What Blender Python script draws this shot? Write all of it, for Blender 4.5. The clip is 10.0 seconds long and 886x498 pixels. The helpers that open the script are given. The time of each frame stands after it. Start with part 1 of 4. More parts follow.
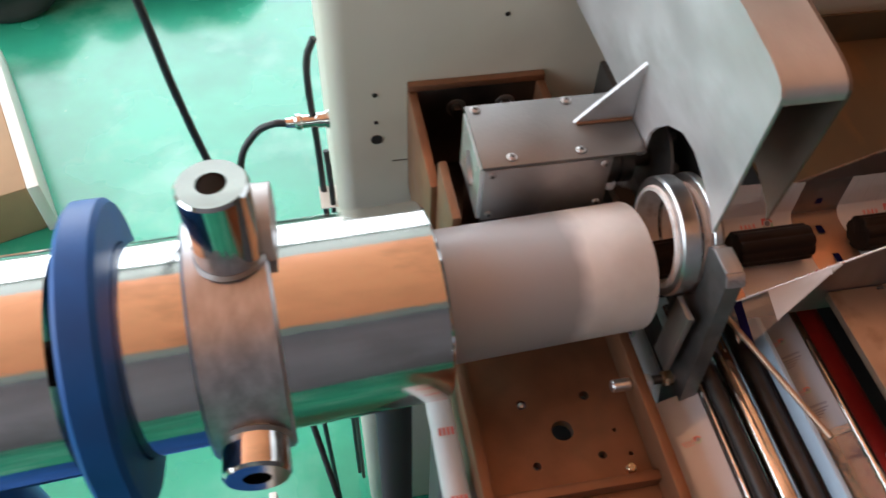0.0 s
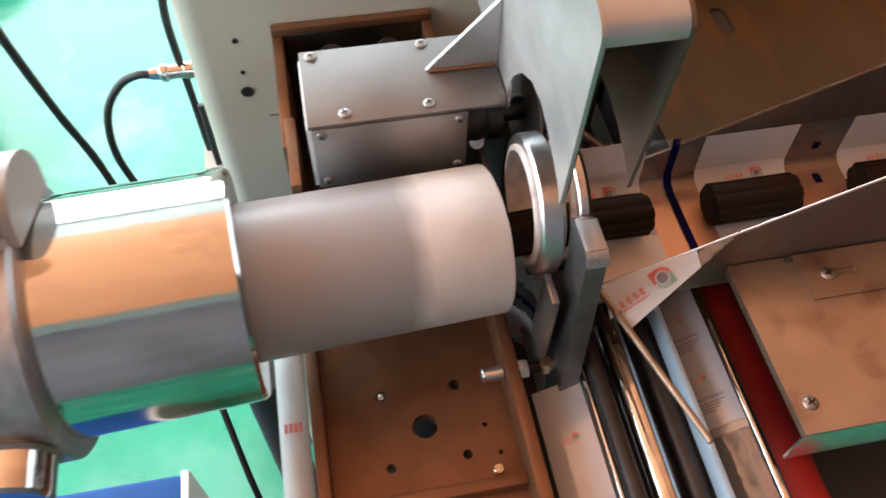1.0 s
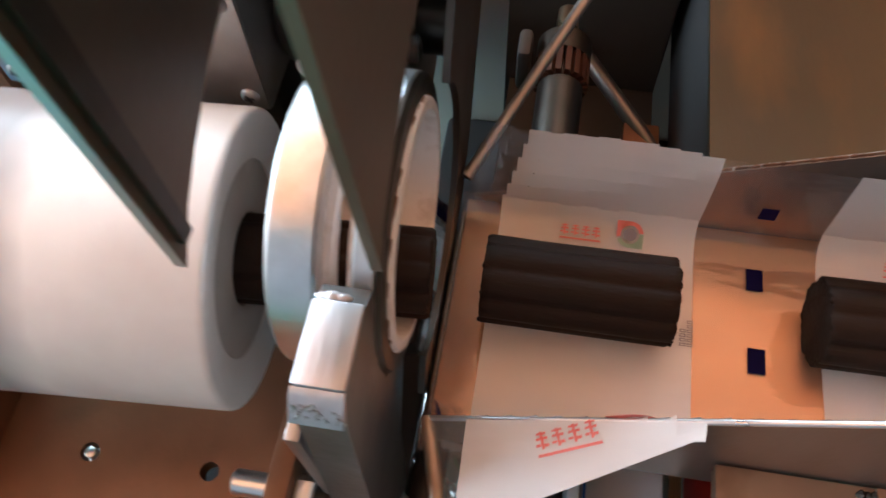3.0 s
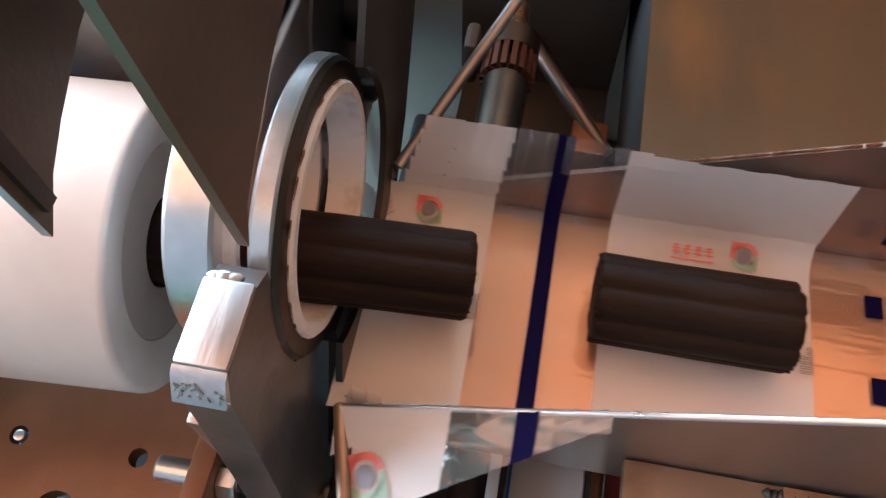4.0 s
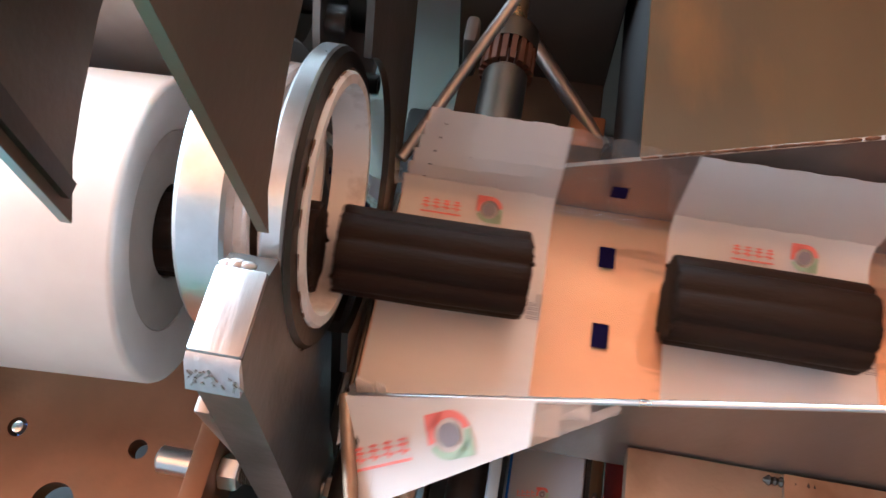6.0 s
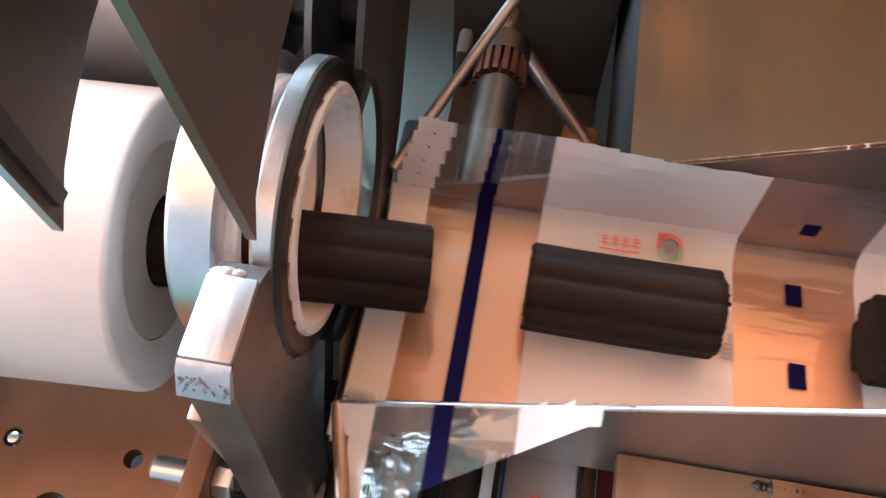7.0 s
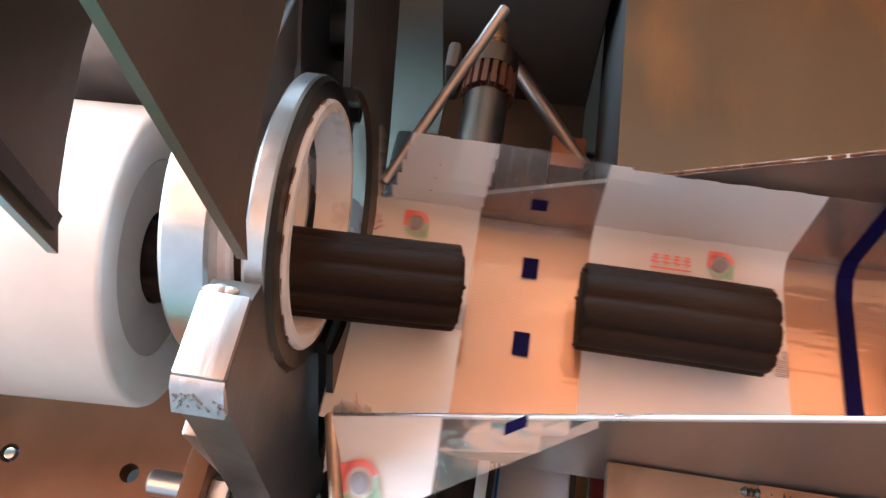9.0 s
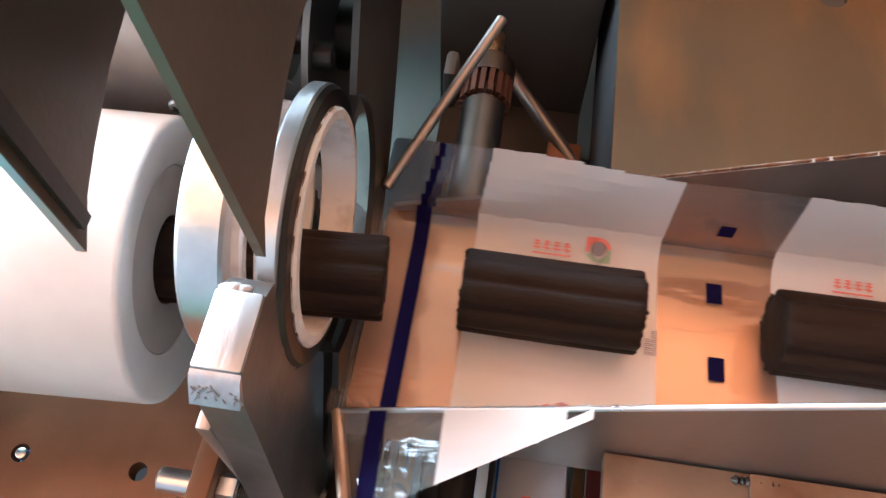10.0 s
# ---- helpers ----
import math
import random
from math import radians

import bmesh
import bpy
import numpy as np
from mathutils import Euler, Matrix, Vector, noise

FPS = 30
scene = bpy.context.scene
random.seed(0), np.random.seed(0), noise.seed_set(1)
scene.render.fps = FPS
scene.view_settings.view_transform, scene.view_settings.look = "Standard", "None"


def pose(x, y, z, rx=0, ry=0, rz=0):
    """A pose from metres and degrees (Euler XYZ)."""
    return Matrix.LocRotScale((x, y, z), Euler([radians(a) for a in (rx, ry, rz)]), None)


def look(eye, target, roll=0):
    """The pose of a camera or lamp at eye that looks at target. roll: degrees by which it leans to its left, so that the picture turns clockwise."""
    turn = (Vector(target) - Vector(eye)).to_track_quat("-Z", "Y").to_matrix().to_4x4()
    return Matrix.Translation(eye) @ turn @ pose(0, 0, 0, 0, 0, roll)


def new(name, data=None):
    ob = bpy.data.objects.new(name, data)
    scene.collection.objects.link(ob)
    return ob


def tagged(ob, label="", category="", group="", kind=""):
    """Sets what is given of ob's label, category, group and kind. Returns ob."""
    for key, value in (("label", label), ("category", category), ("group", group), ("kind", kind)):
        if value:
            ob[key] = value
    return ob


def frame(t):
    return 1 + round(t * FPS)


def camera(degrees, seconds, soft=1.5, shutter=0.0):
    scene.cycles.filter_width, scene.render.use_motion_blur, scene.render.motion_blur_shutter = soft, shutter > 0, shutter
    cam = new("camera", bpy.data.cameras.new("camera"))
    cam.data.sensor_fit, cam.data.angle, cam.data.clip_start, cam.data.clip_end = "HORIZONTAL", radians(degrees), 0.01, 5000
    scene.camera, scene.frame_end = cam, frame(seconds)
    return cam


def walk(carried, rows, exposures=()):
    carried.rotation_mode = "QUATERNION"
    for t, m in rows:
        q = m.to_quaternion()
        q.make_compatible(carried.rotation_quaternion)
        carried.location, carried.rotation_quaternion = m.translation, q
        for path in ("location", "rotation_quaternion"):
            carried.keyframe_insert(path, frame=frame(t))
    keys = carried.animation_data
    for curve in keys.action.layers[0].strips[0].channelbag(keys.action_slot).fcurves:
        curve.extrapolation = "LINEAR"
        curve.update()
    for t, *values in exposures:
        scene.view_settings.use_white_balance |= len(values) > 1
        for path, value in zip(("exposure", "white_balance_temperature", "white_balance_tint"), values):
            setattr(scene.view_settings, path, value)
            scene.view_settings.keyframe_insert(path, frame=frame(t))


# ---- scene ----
cam = camera(58.89, 10.0, shutter=0.5)
PATH = [
    (0, (-0.1084, -0.3478, 1.3564), (-0.0812, -0.2251, 1.2009), 2.73),
    (0.5, (-0.0503, -0.3411, 1.3341), (-0.0236, -0.2211, 1.1764), 2.26),
    (1, (0.0026, -0.3082, 1.3085), (0.0264, -0.1958, 1.1447), 1.53),
    (1.5, (0.0424, -0.2481, 1.2863), (0.0650, -0.1460, 1.1159), 1.58),
    (2, (0.0970, -0.1983, 1.2340), (0.1058, -0.0998, 1.0602), -0.67),
    (2.2, (0.1157, -0.1856, 1.2106), (0.1140, -0.0851, 1.0377), -2.19),
    (2.5, (0.1503, -0.1683, 1.1614), (0.1343, -0.0685, 0.9888), -2.59),
    (2.8, (0.1552, -0.1549, 1.1460), (0.1376, -0.0586, 0.9716), -2.95),
    (3, (0.1626, -0.1500, 1.1403), (0.1409, -0.0556, 0.9653), -4.02),
    (3.2, (0.1720, -0.1466, 1.1342), (0.1513, -0.0538, 0.9583), -2.57),
    (4.3, (0.1842, -0.1499, 1.1369), (0.1643, -0.0539, 0.9626), -1.31),
    (4.5, (0.1834, -0.1499, 1.1348), (0.1666, -0.0541, 0.9600), 0.35),
    (5, (0.1805, -0.1511, 1.1338), (0.1644, -0.0550, 0.9592), 0.84),
    (5.5, (0.1807, -0.1515, 1.1348), (0.1663, -0.0540, 0.9608), 1.65),
    (6, (0.1790, -0.1524, 1.1371), (0.1623, -0.0572, 0.9621), 0.31),
    (6.2, (0.1798, -0.1539, 1.1369), (0.1613, -0.0565, 0.9632), -0.08),
    (7.5, (0.1820, -0.1539, 1.1401), (0.1659, -0.0559, 0.9665), 0.26),
    (8, (0.1810, -0.1536, 1.1408), (0.1655, -0.0556, 0.9671), 0.54),
    (8.5, (0.1815, -0.1532, 1.1414), (0.1665, -0.0547, 0.9681), 0.70),
    (9, (0.1834, -0.1537, 1.1424), (0.1671, -0.0542, 0.9697), -0.11),
    (9.5, (0.1838, -0.1546, 1.1448), (0.1671, -0.0547, 0.9723), -0.51),
    (10, (0.1821, -0.1604, 1.1492), (0.1671, -0.0589, 0.9775), 0.38),
]
walk(cam, [(t, look(eye, target, roll)) for t, eye, target, roll in PATH],
     exposures=[(0, -1.32, 6950, 20), (0.5, -0.9, 6950, 17), (1.0, -0.85, 6950, 17), (2.0, -0.6, 6600, 12), (2.5, -0.3, 6300, 9), (3.0, -0.25, 6050, 9), (4.5, 0.06, 5850, 9), (5.5, 0.2, 5850, 9), (7.0, 0.36, 5850, 9), (10, 0.42, 5850, 9)])

# ---- world and lights ----
world = bpy.data.worlds.new("workshop_sky")
scene.world = world
world.use_nodes = True
wn = world.node_tree.nodes
sky = wn.new("ShaderNodeTexSky")
sky.sky_type = "NISHITA"
sky.sun_disc = False
sky.sun_elevation, sky.sun_rotation = radians(40), radians(-50)
world.node_tree.links.new(sky.outputs[0], wn["Background"].inputs[0])
wn["Background"].inputs[1].default_value = 0.1

ROOM = dict(x0=-3.2, x1=3.6, y0=-2.6, y1=3.5, z1=3.4)


def area_lamp(name, at, to, sx, sy, power, colour):
    d = bpy.data.lights.new(name, "AREA")
    d.shape, d.size, d.size_y, d.energy, d.color = "RECTANGLE", sx, sy, power, colour
    ob = new(name, d)
    ob.matrix_world = look(at, to)
    return ob


# daylight in the wide door opening of the far wall and in the window of the left wall
area_lamp("door_light_far", (-0.9, 3.45, 1.75), (-0.9, 0, 1.55), 3.4, 2.7, 470, (0.74, 0.90, 1.0))
area_lamp("window_light_left", (-3.1, 0.5, 1.95), (0, 0.4, 1.3), 4.2, 2.3, 400, (0.70, 0.88, 1.0))


# ---- materials ----
def mat(name, base, rough=0.5, metal=0.0, vary=0.15, scale=30.0, fine=220.0, bump=0.15, dirt=None, dirt_amount=0.35,
        dirt_scale=9.0, stretch=(1, 1, 1), coat=0.0, spec=0.5, rough_vary=0.12, sss=0.0):
    """A surface with coarse and fine variation of colour, roughness and relief, and stains of a second colour."""
    m = bpy.data.materials.new(name)
    m.use_nodes = True
    nt = m.node_tree
    b = nt.nodes["Principled BSDF"]
    tc = nt.nodes.new("ShaderNodeTexCoord")
    mp = nt.nodes.new("ShaderNodeMapping")
    mp.inputs["Scale"].default_value = stretch
    nt.links.new(tc.outputs["Object"], mp.inputs[0])

    def noise_tex(s, detail):
        n = nt.nodes.new("ShaderNodeTexNoise")
        n.inputs["Scale"].default_value, n.inputs["Detail"].default_value = s, detail
        nt.links.new(mp.outputs[0], n.inputs["Vector"])
        return n

    coarse, grain, spots = noise_tex(scale, 4), noise_tex(fine, 3), noise_tex(dirt_scale, 6)
    ramp = nt.nodes.new("ShaderNodeValToRGB")
    lo, hi = [max(0.0, c * (1 - vary)) for c in base], [min(1.0, c * (1 + vary)) for c in base]
    ramp.color_ramp.elements[0].position, ramp.color_ramp.elements[1].position = 0.3, 0.7
    ramp.color_ramp.elements[0].color, ramp.color_ramp.elements[1].color = (*lo, 1), (*hi, 1)
    nt.links.new(coarse.outputs[0], ramp.inputs[0])
    colour = ramp.outputs[0]
    if dirt:
        mask = nt.nodes.new("ShaderNodeMapRange")
        mask.inputs[1].default_value, mask.inputs[2].default_value = 0.52, 0.72
        mask.inputs[3].default_value, mask.inputs[4].default_value = 0.0, dirt_amount
        nt.links.new(spots.outputs[0], mask.inputs[0])
        mix = nt.nodes.new("ShaderNodeMix")
        mix.data_type = "RGBA"
        mix.inputs[7].default_value = (*dirt, 1)
        nt.links.new(mask.outputs[0], mix.inputs[0])
        nt.links.new(colour, mix.inputs[6])
        colour = mix.outputs[2]
    nt.links.new(colour, b.inputs["Base Color"])
    rr = nt.nodes.new("ShaderNodeMapRange")
    rr.inputs[3].default_value, rr.inputs[4].default_value = max(0.02, rough - rough_vary), min(1, rough + rough_vary)
    nt.links.new(coarse.outputs[0], rr.inputs[0])
    nt.links.new(rr.outputs[0], b.inputs["Roughness"])
    b.inputs["Metallic"].default_value = metal
    b.inputs["Specular IOR Level"].default_value = spec
    b.inputs["Coat Weight"].default_value = coat
    if sss:
        b.inputs["Subsurface Weight"].default_value = sss
        b.inputs["Subsurface Radius"].default_value = (0.006, 0.005, 0.004)
    if bump:
        bp = nt.nodes.new("ShaderNodeBump")
        bp.inputs["Strength"].default_value, bp.inputs["Distance"].default_value = bump, 0.0006
        nt.links.new(grain.outputs[0], bp.inputs["Height"])
        nt.links.new(bp.outputs[0], b.inputs["Normal"])
    return m


def clear_film(name):
    """Thin clear plastic: mostly let through, with a gloss."""
    m = bpy.data.materials.new(name)
    m.use_nodes = True
    nt = m.node_tree
    out = nt.nodes["Material Output"]
    nt.nodes.remove(nt.nodes["Principled BSDF"])
    tr, gl, mx = (nt.nodes.new(k) for k in ("ShaderNodeBsdfTransparent", "ShaderNodeBsdfGlossy", "ShaderNodeMixShader"))
    lw = nt.nodes.new("ShaderNodeLayerWeight")
    lw.inputs[0].default_value = 0.5
    fr = nt.nodes.new("ShaderNodeMapRange")
    fr.inputs[1].default_value, fr.inputs[2].default_value = 0.45, 1.0
    fr.inputs[3].default_value, fr.inputs[4].default_value = 0.11, 0.6
    nt.links.new(lw.outputs["Facing"], fr.inputs[0])
    tr.inputs[0].default_value = (0.93, 0.93, 0.93, 1)
    gl.inputs["Roughness"].default_value = 0.08
    no = nt.nodes.new("ShaderNodeTexNoise")
    no.inputs["Scale"].default_value = 1.0
    no.inputs["Detail"].default_value = 3
    mpg = nt.nodes.new("ShaderNodeMapping")
    mpg.inputs["Scale"].default_value = (16, 85, 60)
    mpg.inputs["Rotation"].default_value = (0, 0, 0.3)
    geo = nt.nodes.new("ShaderNodeNewGeometry")
    nt.links.new(geo.outputs["Position"], mpg.inputs[0])
    nt.links.new(mpg.outputs[0], no.inputs["Vector"])
    bp = nt.nodes.new("ShaderNodeBump")
    bp.inputs["Strength"].default_value, bp.inputs["Distance"].default_value = 0.4, 0.004
    nt.links.new(no.outputs[0], bp.inputs["Height"])
    nt.links.new(bp.outputs[0], gl.inputs["Normal"])
    nt.links.new(fr.outputs[0], mx.inputs[0])
    nt.links.new(tr.outputs[0], mx.inputs[1])
    nt.links.new(gl.outputs[0], mx.inputs[2])
    df, mh = nt.nodes.new("ShaderNodeBsdfDiffuse"), nt.nodes.new("ShaderNodeMixShader")
    df.inputs[0].default_value = (0.8, 0.8, 0.8, 1)
    mh.inputs[0].default_value = 0.07
    nt.links.new(mx.outputs[0], mh.inputs[1])
    nt.links.new(df.outputs[0], mh.inputs[2])
    nt.links.new(mh.outputs[0], out.inputs[0])
    return m


M_CHROME = mat("polished_steel", (0.70, 0.69, 0.67), 0.10, 1.0, 0.08, 60, 300, 0.06, (0.30, 0.27, 0.24), 0.45, 45, stretch=(0.35, 1, 1), rough_vary=0.07)
M_STEEL = mat("brushed_steel", (0.42, 0.40, 0.385), 0.46, 1.0, 0.14, 26, 420, 0.22, (0.27, 0.235, 0.205), 0.6, 17, rough_vary=0.2)
M_HOOD = mat("guard_steel", (0.62, 0.62, 0.62), 0.42, 0.7, 0.16, 22, 420, 0.2, (0.28, 0.26, 0.24), 0.6, 15, stretch=(1, 0.45, 1), rough_vary=0.2)
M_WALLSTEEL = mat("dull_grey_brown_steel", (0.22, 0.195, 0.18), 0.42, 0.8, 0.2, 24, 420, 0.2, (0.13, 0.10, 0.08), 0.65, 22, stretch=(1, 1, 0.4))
M_GUARD = mat("dark_brown_steel", (0.20, 0.155, 0.125), 0.5, 0.8, 0.16, 22, 420, 0.2, (0.12, 0.085, 0.06), 0.6, 15)
M_PLATE = mat("rough_brushed_steel", (0.215, 0.205, 0.195), 0.52, 1.0, 0.14, 26, 420, 0.22, (0.22, 0.20, 0.18), 0.6, 17, rough_vary=0.15)
M_RESIDUE = mat("dried_paste", (0.22, 0.13, 0.08), 0.8, 0, 0.3, 200, 500, 0.3)
M_RUSTY = mat("rusty_brown_steel", (0.075, 0.03, 0.018), 0.7, 0.3, 0.4, 90, 400, 0.4)
M_RUST = mat("rusty_weld", (0.14, 0.065, 0.035), 1.0, 0.0, 0.5, 200, 500, 0.5, (0.4, 0.3, 0.22), 0.5, 120)
M_FEED = mat("grey_printed_film", (0.45, 0.48, 0.53), 0.10, 0, 0.05, 20, 90, 0.05, spec=0.9, coat=1.0, rough_vary=0.04)
M_CAST = mat("cast_grey_iron", (0.20, 0.20, 0.20), 0.42, 0.85, 0.25, 60, 260, 0.35, (0.08, 0.075, 0.07), 0.6, 30)
M_SATIN = mat("satin_aluminium", (0.57, 0.57, 0.59), 0.45, 1.0, 0.16, 160, 500, 0.3, (0.27, 0.27, 0.28), 0.55, 70, stretch=(1, 0.15, 1))
M_DUCT = mat("worn_copper_tinted_sheet", (0.70, 0.36, 0.19), 0.34, 0.7, 0.10, 30, 420, 0.2, (0.45, 0.20, 0.09), 0.4, 26, stretch=(0.5, 1.5, 1))
M_DARK = mat("dark_steel", (0.10, 0.086, 0.075), 0.40, 1.0, 0.2, 40, 300, 0.2, (0.07, 0.06, 0.05), 0.6, 18)
M_BLACK = mat("black_oxide_steel", (0.05, 0.045, 0.042), 0.42, 0.6, 0.25, 60, 300, 0.2)
M_ALU = mat("machined_aluminium", (0.82, 0.83, 0.84), 0.32, 1.0, 0.07, 90, 600, 0.15, (0.5, 0.47, 0.43), 0.4, 60)
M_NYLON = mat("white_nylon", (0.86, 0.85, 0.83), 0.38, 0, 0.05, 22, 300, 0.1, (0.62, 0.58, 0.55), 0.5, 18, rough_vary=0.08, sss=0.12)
_nt = M_NYLON.node_tree                  # the base colour goes from grey by the barrel to white at the outlet
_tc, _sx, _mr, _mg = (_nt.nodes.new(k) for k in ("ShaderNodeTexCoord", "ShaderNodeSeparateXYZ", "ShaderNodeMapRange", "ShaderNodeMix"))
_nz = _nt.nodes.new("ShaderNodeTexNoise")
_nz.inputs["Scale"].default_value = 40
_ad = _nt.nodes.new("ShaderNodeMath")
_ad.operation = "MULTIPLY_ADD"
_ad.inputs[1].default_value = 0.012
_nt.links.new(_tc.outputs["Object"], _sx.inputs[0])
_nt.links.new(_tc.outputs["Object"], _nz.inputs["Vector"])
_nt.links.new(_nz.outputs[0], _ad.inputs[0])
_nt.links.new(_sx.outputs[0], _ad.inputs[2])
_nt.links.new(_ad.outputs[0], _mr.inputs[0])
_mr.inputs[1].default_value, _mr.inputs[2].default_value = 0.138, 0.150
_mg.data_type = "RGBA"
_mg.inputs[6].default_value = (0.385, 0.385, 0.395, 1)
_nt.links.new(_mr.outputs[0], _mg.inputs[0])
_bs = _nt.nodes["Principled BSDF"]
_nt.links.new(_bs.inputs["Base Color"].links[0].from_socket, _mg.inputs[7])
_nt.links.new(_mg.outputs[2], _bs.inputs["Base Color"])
M_DISC = mat("smeared_grey_plastic", (0.50, 0.48, 0.45), 0.5, 0, 0.08, 50, 300, 0.2, (0.25, 0.21, 0.18), 0.5, 40)
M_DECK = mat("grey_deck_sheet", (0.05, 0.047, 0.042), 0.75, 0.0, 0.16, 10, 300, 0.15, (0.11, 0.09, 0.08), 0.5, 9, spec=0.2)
M_LINER = mat("stained_white_plastic", (0.82, 0.77, 0.73), 0.5, 0, 0.05, 40, 300, 0.2, (0.36, 0.27, 0.20), 0.55, 120)
M_BLUE = mat("blue_paint", (0.006, 0.10, 0.36), 0.48, 0, 0.15, 20, 200, 0.2, (0.02, 0.06, 0.16), 0.5, 12, spec=0.3)
M_BROWN = mat("bronzed_steel", (0.25, 0.118, 0.063), 0.46, 0.6, 0.16, 35, 350, 0.2, (0.17, 0.10, 0.06), 0.55, 22)
M_TABLE = mat("stained_stainless_sheet", (0.40, 0.285, 0.21), 0.44, 0.8, 0.2, 18, 500, 0.14, (0.17, 0.09, 0.05), 0.8, 30)
M_BACK = mat("oil_stained_sheet", (0.100, 0.068, 0.036), 0.55, 0.45, 0.28, 7, 420, 0.14, (0.21, 0.105, 0.035), 0.75, 16, stretch=(1.6, 0.5, 1))
M_TRAY = mat("tray_stainless", (0.56, 0.49, 0.42), 0.33, 0.95, 0.1, 22, 420, 0.15, (0.30, 0.22, 0.15), 0.45, 16)
M_CABINET = mat("cream_enamel", (0.60, 0.575, 0.47), 0.5, 0, 0.05, 6, 260, 0.08, (0.46, 0.42, 0.33), 0.4, 9)
M_GREEN = mat("green_epoxy_floor", (0.012, 0.36, 0.22), 0.26, 0, 0.3, 3.0, 60, 0.12, (0.25, 0.60, 0.45), 0.7, 3.5, coat=0.25)
M_RED = mat("red_rubber_roller", (0.50, 0.03, 0.03), 0.55, 0, 0.2, 30, 250, 0.25, (0.16, 0.015, 0.015), 0.7, 14)
M_RUBBER = mat("black_rubber", (0.018, 0.018, 0.018), 0.5, 0, 0.2, 60, 300, 0.15)
M_CLAY = mat("dark_brown_paste", (0.019, 0.0105, 0.007), 0.62, 0, 0.3, 70, 520, 0.6, (0.045, 0.032, 0.024), 0.5, 60, stretch=(0.25, 1, 1), spec=0.13)
M_WHITE_FILM = mat("white_printed_film", (0.85, 0.84, 0.84), 0.42, 0, 0.02, 20, 70, 0.35)
_nt = M_WHITE_FILM.node_tree
_tr, _mx = _nt.nodes.new("ShaderNodeBsdfTransparent"), _nt.nodes.new("ShaderNodeMixShader")
_mx.inputs[0].default_value = 0.25
_nt.links.new(_nt.nodes["Principled BSDF"].outputs[0], _mx.inputs[1])
_nt.links.new(_tr.outputs[0], _mx.inputs[2])
_nt.links.new(_mx.outputs[0], _nt.nodes["Material Output"].inputs[0])
_geo, _mpf, _nf, _bf = (_nt.nodes.new(k) for k in ("ShaderNodeNewGeometry", "ShaderNodeMapping", "ShaderNodeTexNoise", "ShaderNodeBump"))
_mpf.inputs["Scale"].default_value, _mpf.inputs["Rotation"].default_value = (14, 62, 40), (0, 0, -0.35)
_nf.inputs["Scale"].default_value, _nf.inputs["Detail"].default_value = 1.0, 2.5
_bf.inputs["Strength"].default_value, _bf.inputs["Distance"].default_value = 0.3, 0.006
_nt.links.new(_geo.outputs["Position"], _mpf.inputs[0])
_nt.links.new(_mpf.outputs[0], _nf.inputs["Vector"])
_nt.links.new(_nf.outputs[0], _bf.inputs["Height"])
_nt.links.new(_bf.outputs[0], _nt.nodes["Principled BSDF"].inputs["Normal"])
M_CLEAR = clear_film("clear_film")
M_INK = mat("dark_blue_ink", (0.004, 0.003, 0.045), 0.75, 0, 0.1, 50, 200, 0, spec=0.1)
M_INK_RED = mat("red_ink", (0.78, 0.20, 0.18), 0.4, 0, 0.1, 50, 200, 0)
M_INK_GREEN = mat("green_ink", (0.34, 0.50, 0.38), 0.4, 0, 0.1, 50, 200, 0)
M_INK_GREY = mat("grey_ink", (0.22, 0.21, 0.25), 0.4, 0, 0.1, 50, 200, 0)
M_BRASS = mat("yellow_zinc_bolt", (0.72, 0.55, 0.36), 0.28, 1.0, 0.08, 90, 300, 0.1)
M_WALL = mat("plaster_wall", (0.55, 0.53, 0.50), 0.8, 0, 0.06, 2, 80, 0.2)
# unseen east and south walls, coloured dark so the metal reflects a dim room
M_SHADE = mat("shade_brown_wall", (0.07, 0.055, 0.045), 0.75, 0, 0.15, 2, 80, 0.2)
M_DIM = mat("dim_lilac_wall", (0.13, 0.12, 0.135), 0.7, 0, 0.12, 2, 80, 0.2)
M_CARD = mat("cardboard", (0.42, 0.27, 0.15), 0.8, 0, 0.08, 12, 120, 0.2)
M_PAPER = mat("white_board", (0.8, 0.78, 0.70), 0.6, 0, 0.03, 12, 120, 0.1)
M_SACK = mat("dark_sack", (0.03, 0.035, 0.035), 0.7, 0, 0.3, 8, 60, 0.3)
M_LOBE = mat("grey_plastic", (0.55, 0.56, 0.55), 0.35, 0, 0.05, 20, 200, 0.08)
M_RAIL = mat("pale_blue_paint", (0.42, 0.56, 0.68), 0.35, 0, 0.06, 20, 200, 0.08)
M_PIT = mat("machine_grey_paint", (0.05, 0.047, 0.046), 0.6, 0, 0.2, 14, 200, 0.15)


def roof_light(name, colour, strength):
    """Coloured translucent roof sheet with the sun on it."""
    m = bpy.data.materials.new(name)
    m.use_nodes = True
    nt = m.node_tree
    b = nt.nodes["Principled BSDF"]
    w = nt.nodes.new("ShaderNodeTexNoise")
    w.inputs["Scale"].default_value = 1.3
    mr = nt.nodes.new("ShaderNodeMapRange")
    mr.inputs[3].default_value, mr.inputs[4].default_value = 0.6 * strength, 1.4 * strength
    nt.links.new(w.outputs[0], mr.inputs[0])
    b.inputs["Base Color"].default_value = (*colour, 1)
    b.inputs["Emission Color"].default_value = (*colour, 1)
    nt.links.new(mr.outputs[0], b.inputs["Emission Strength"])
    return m


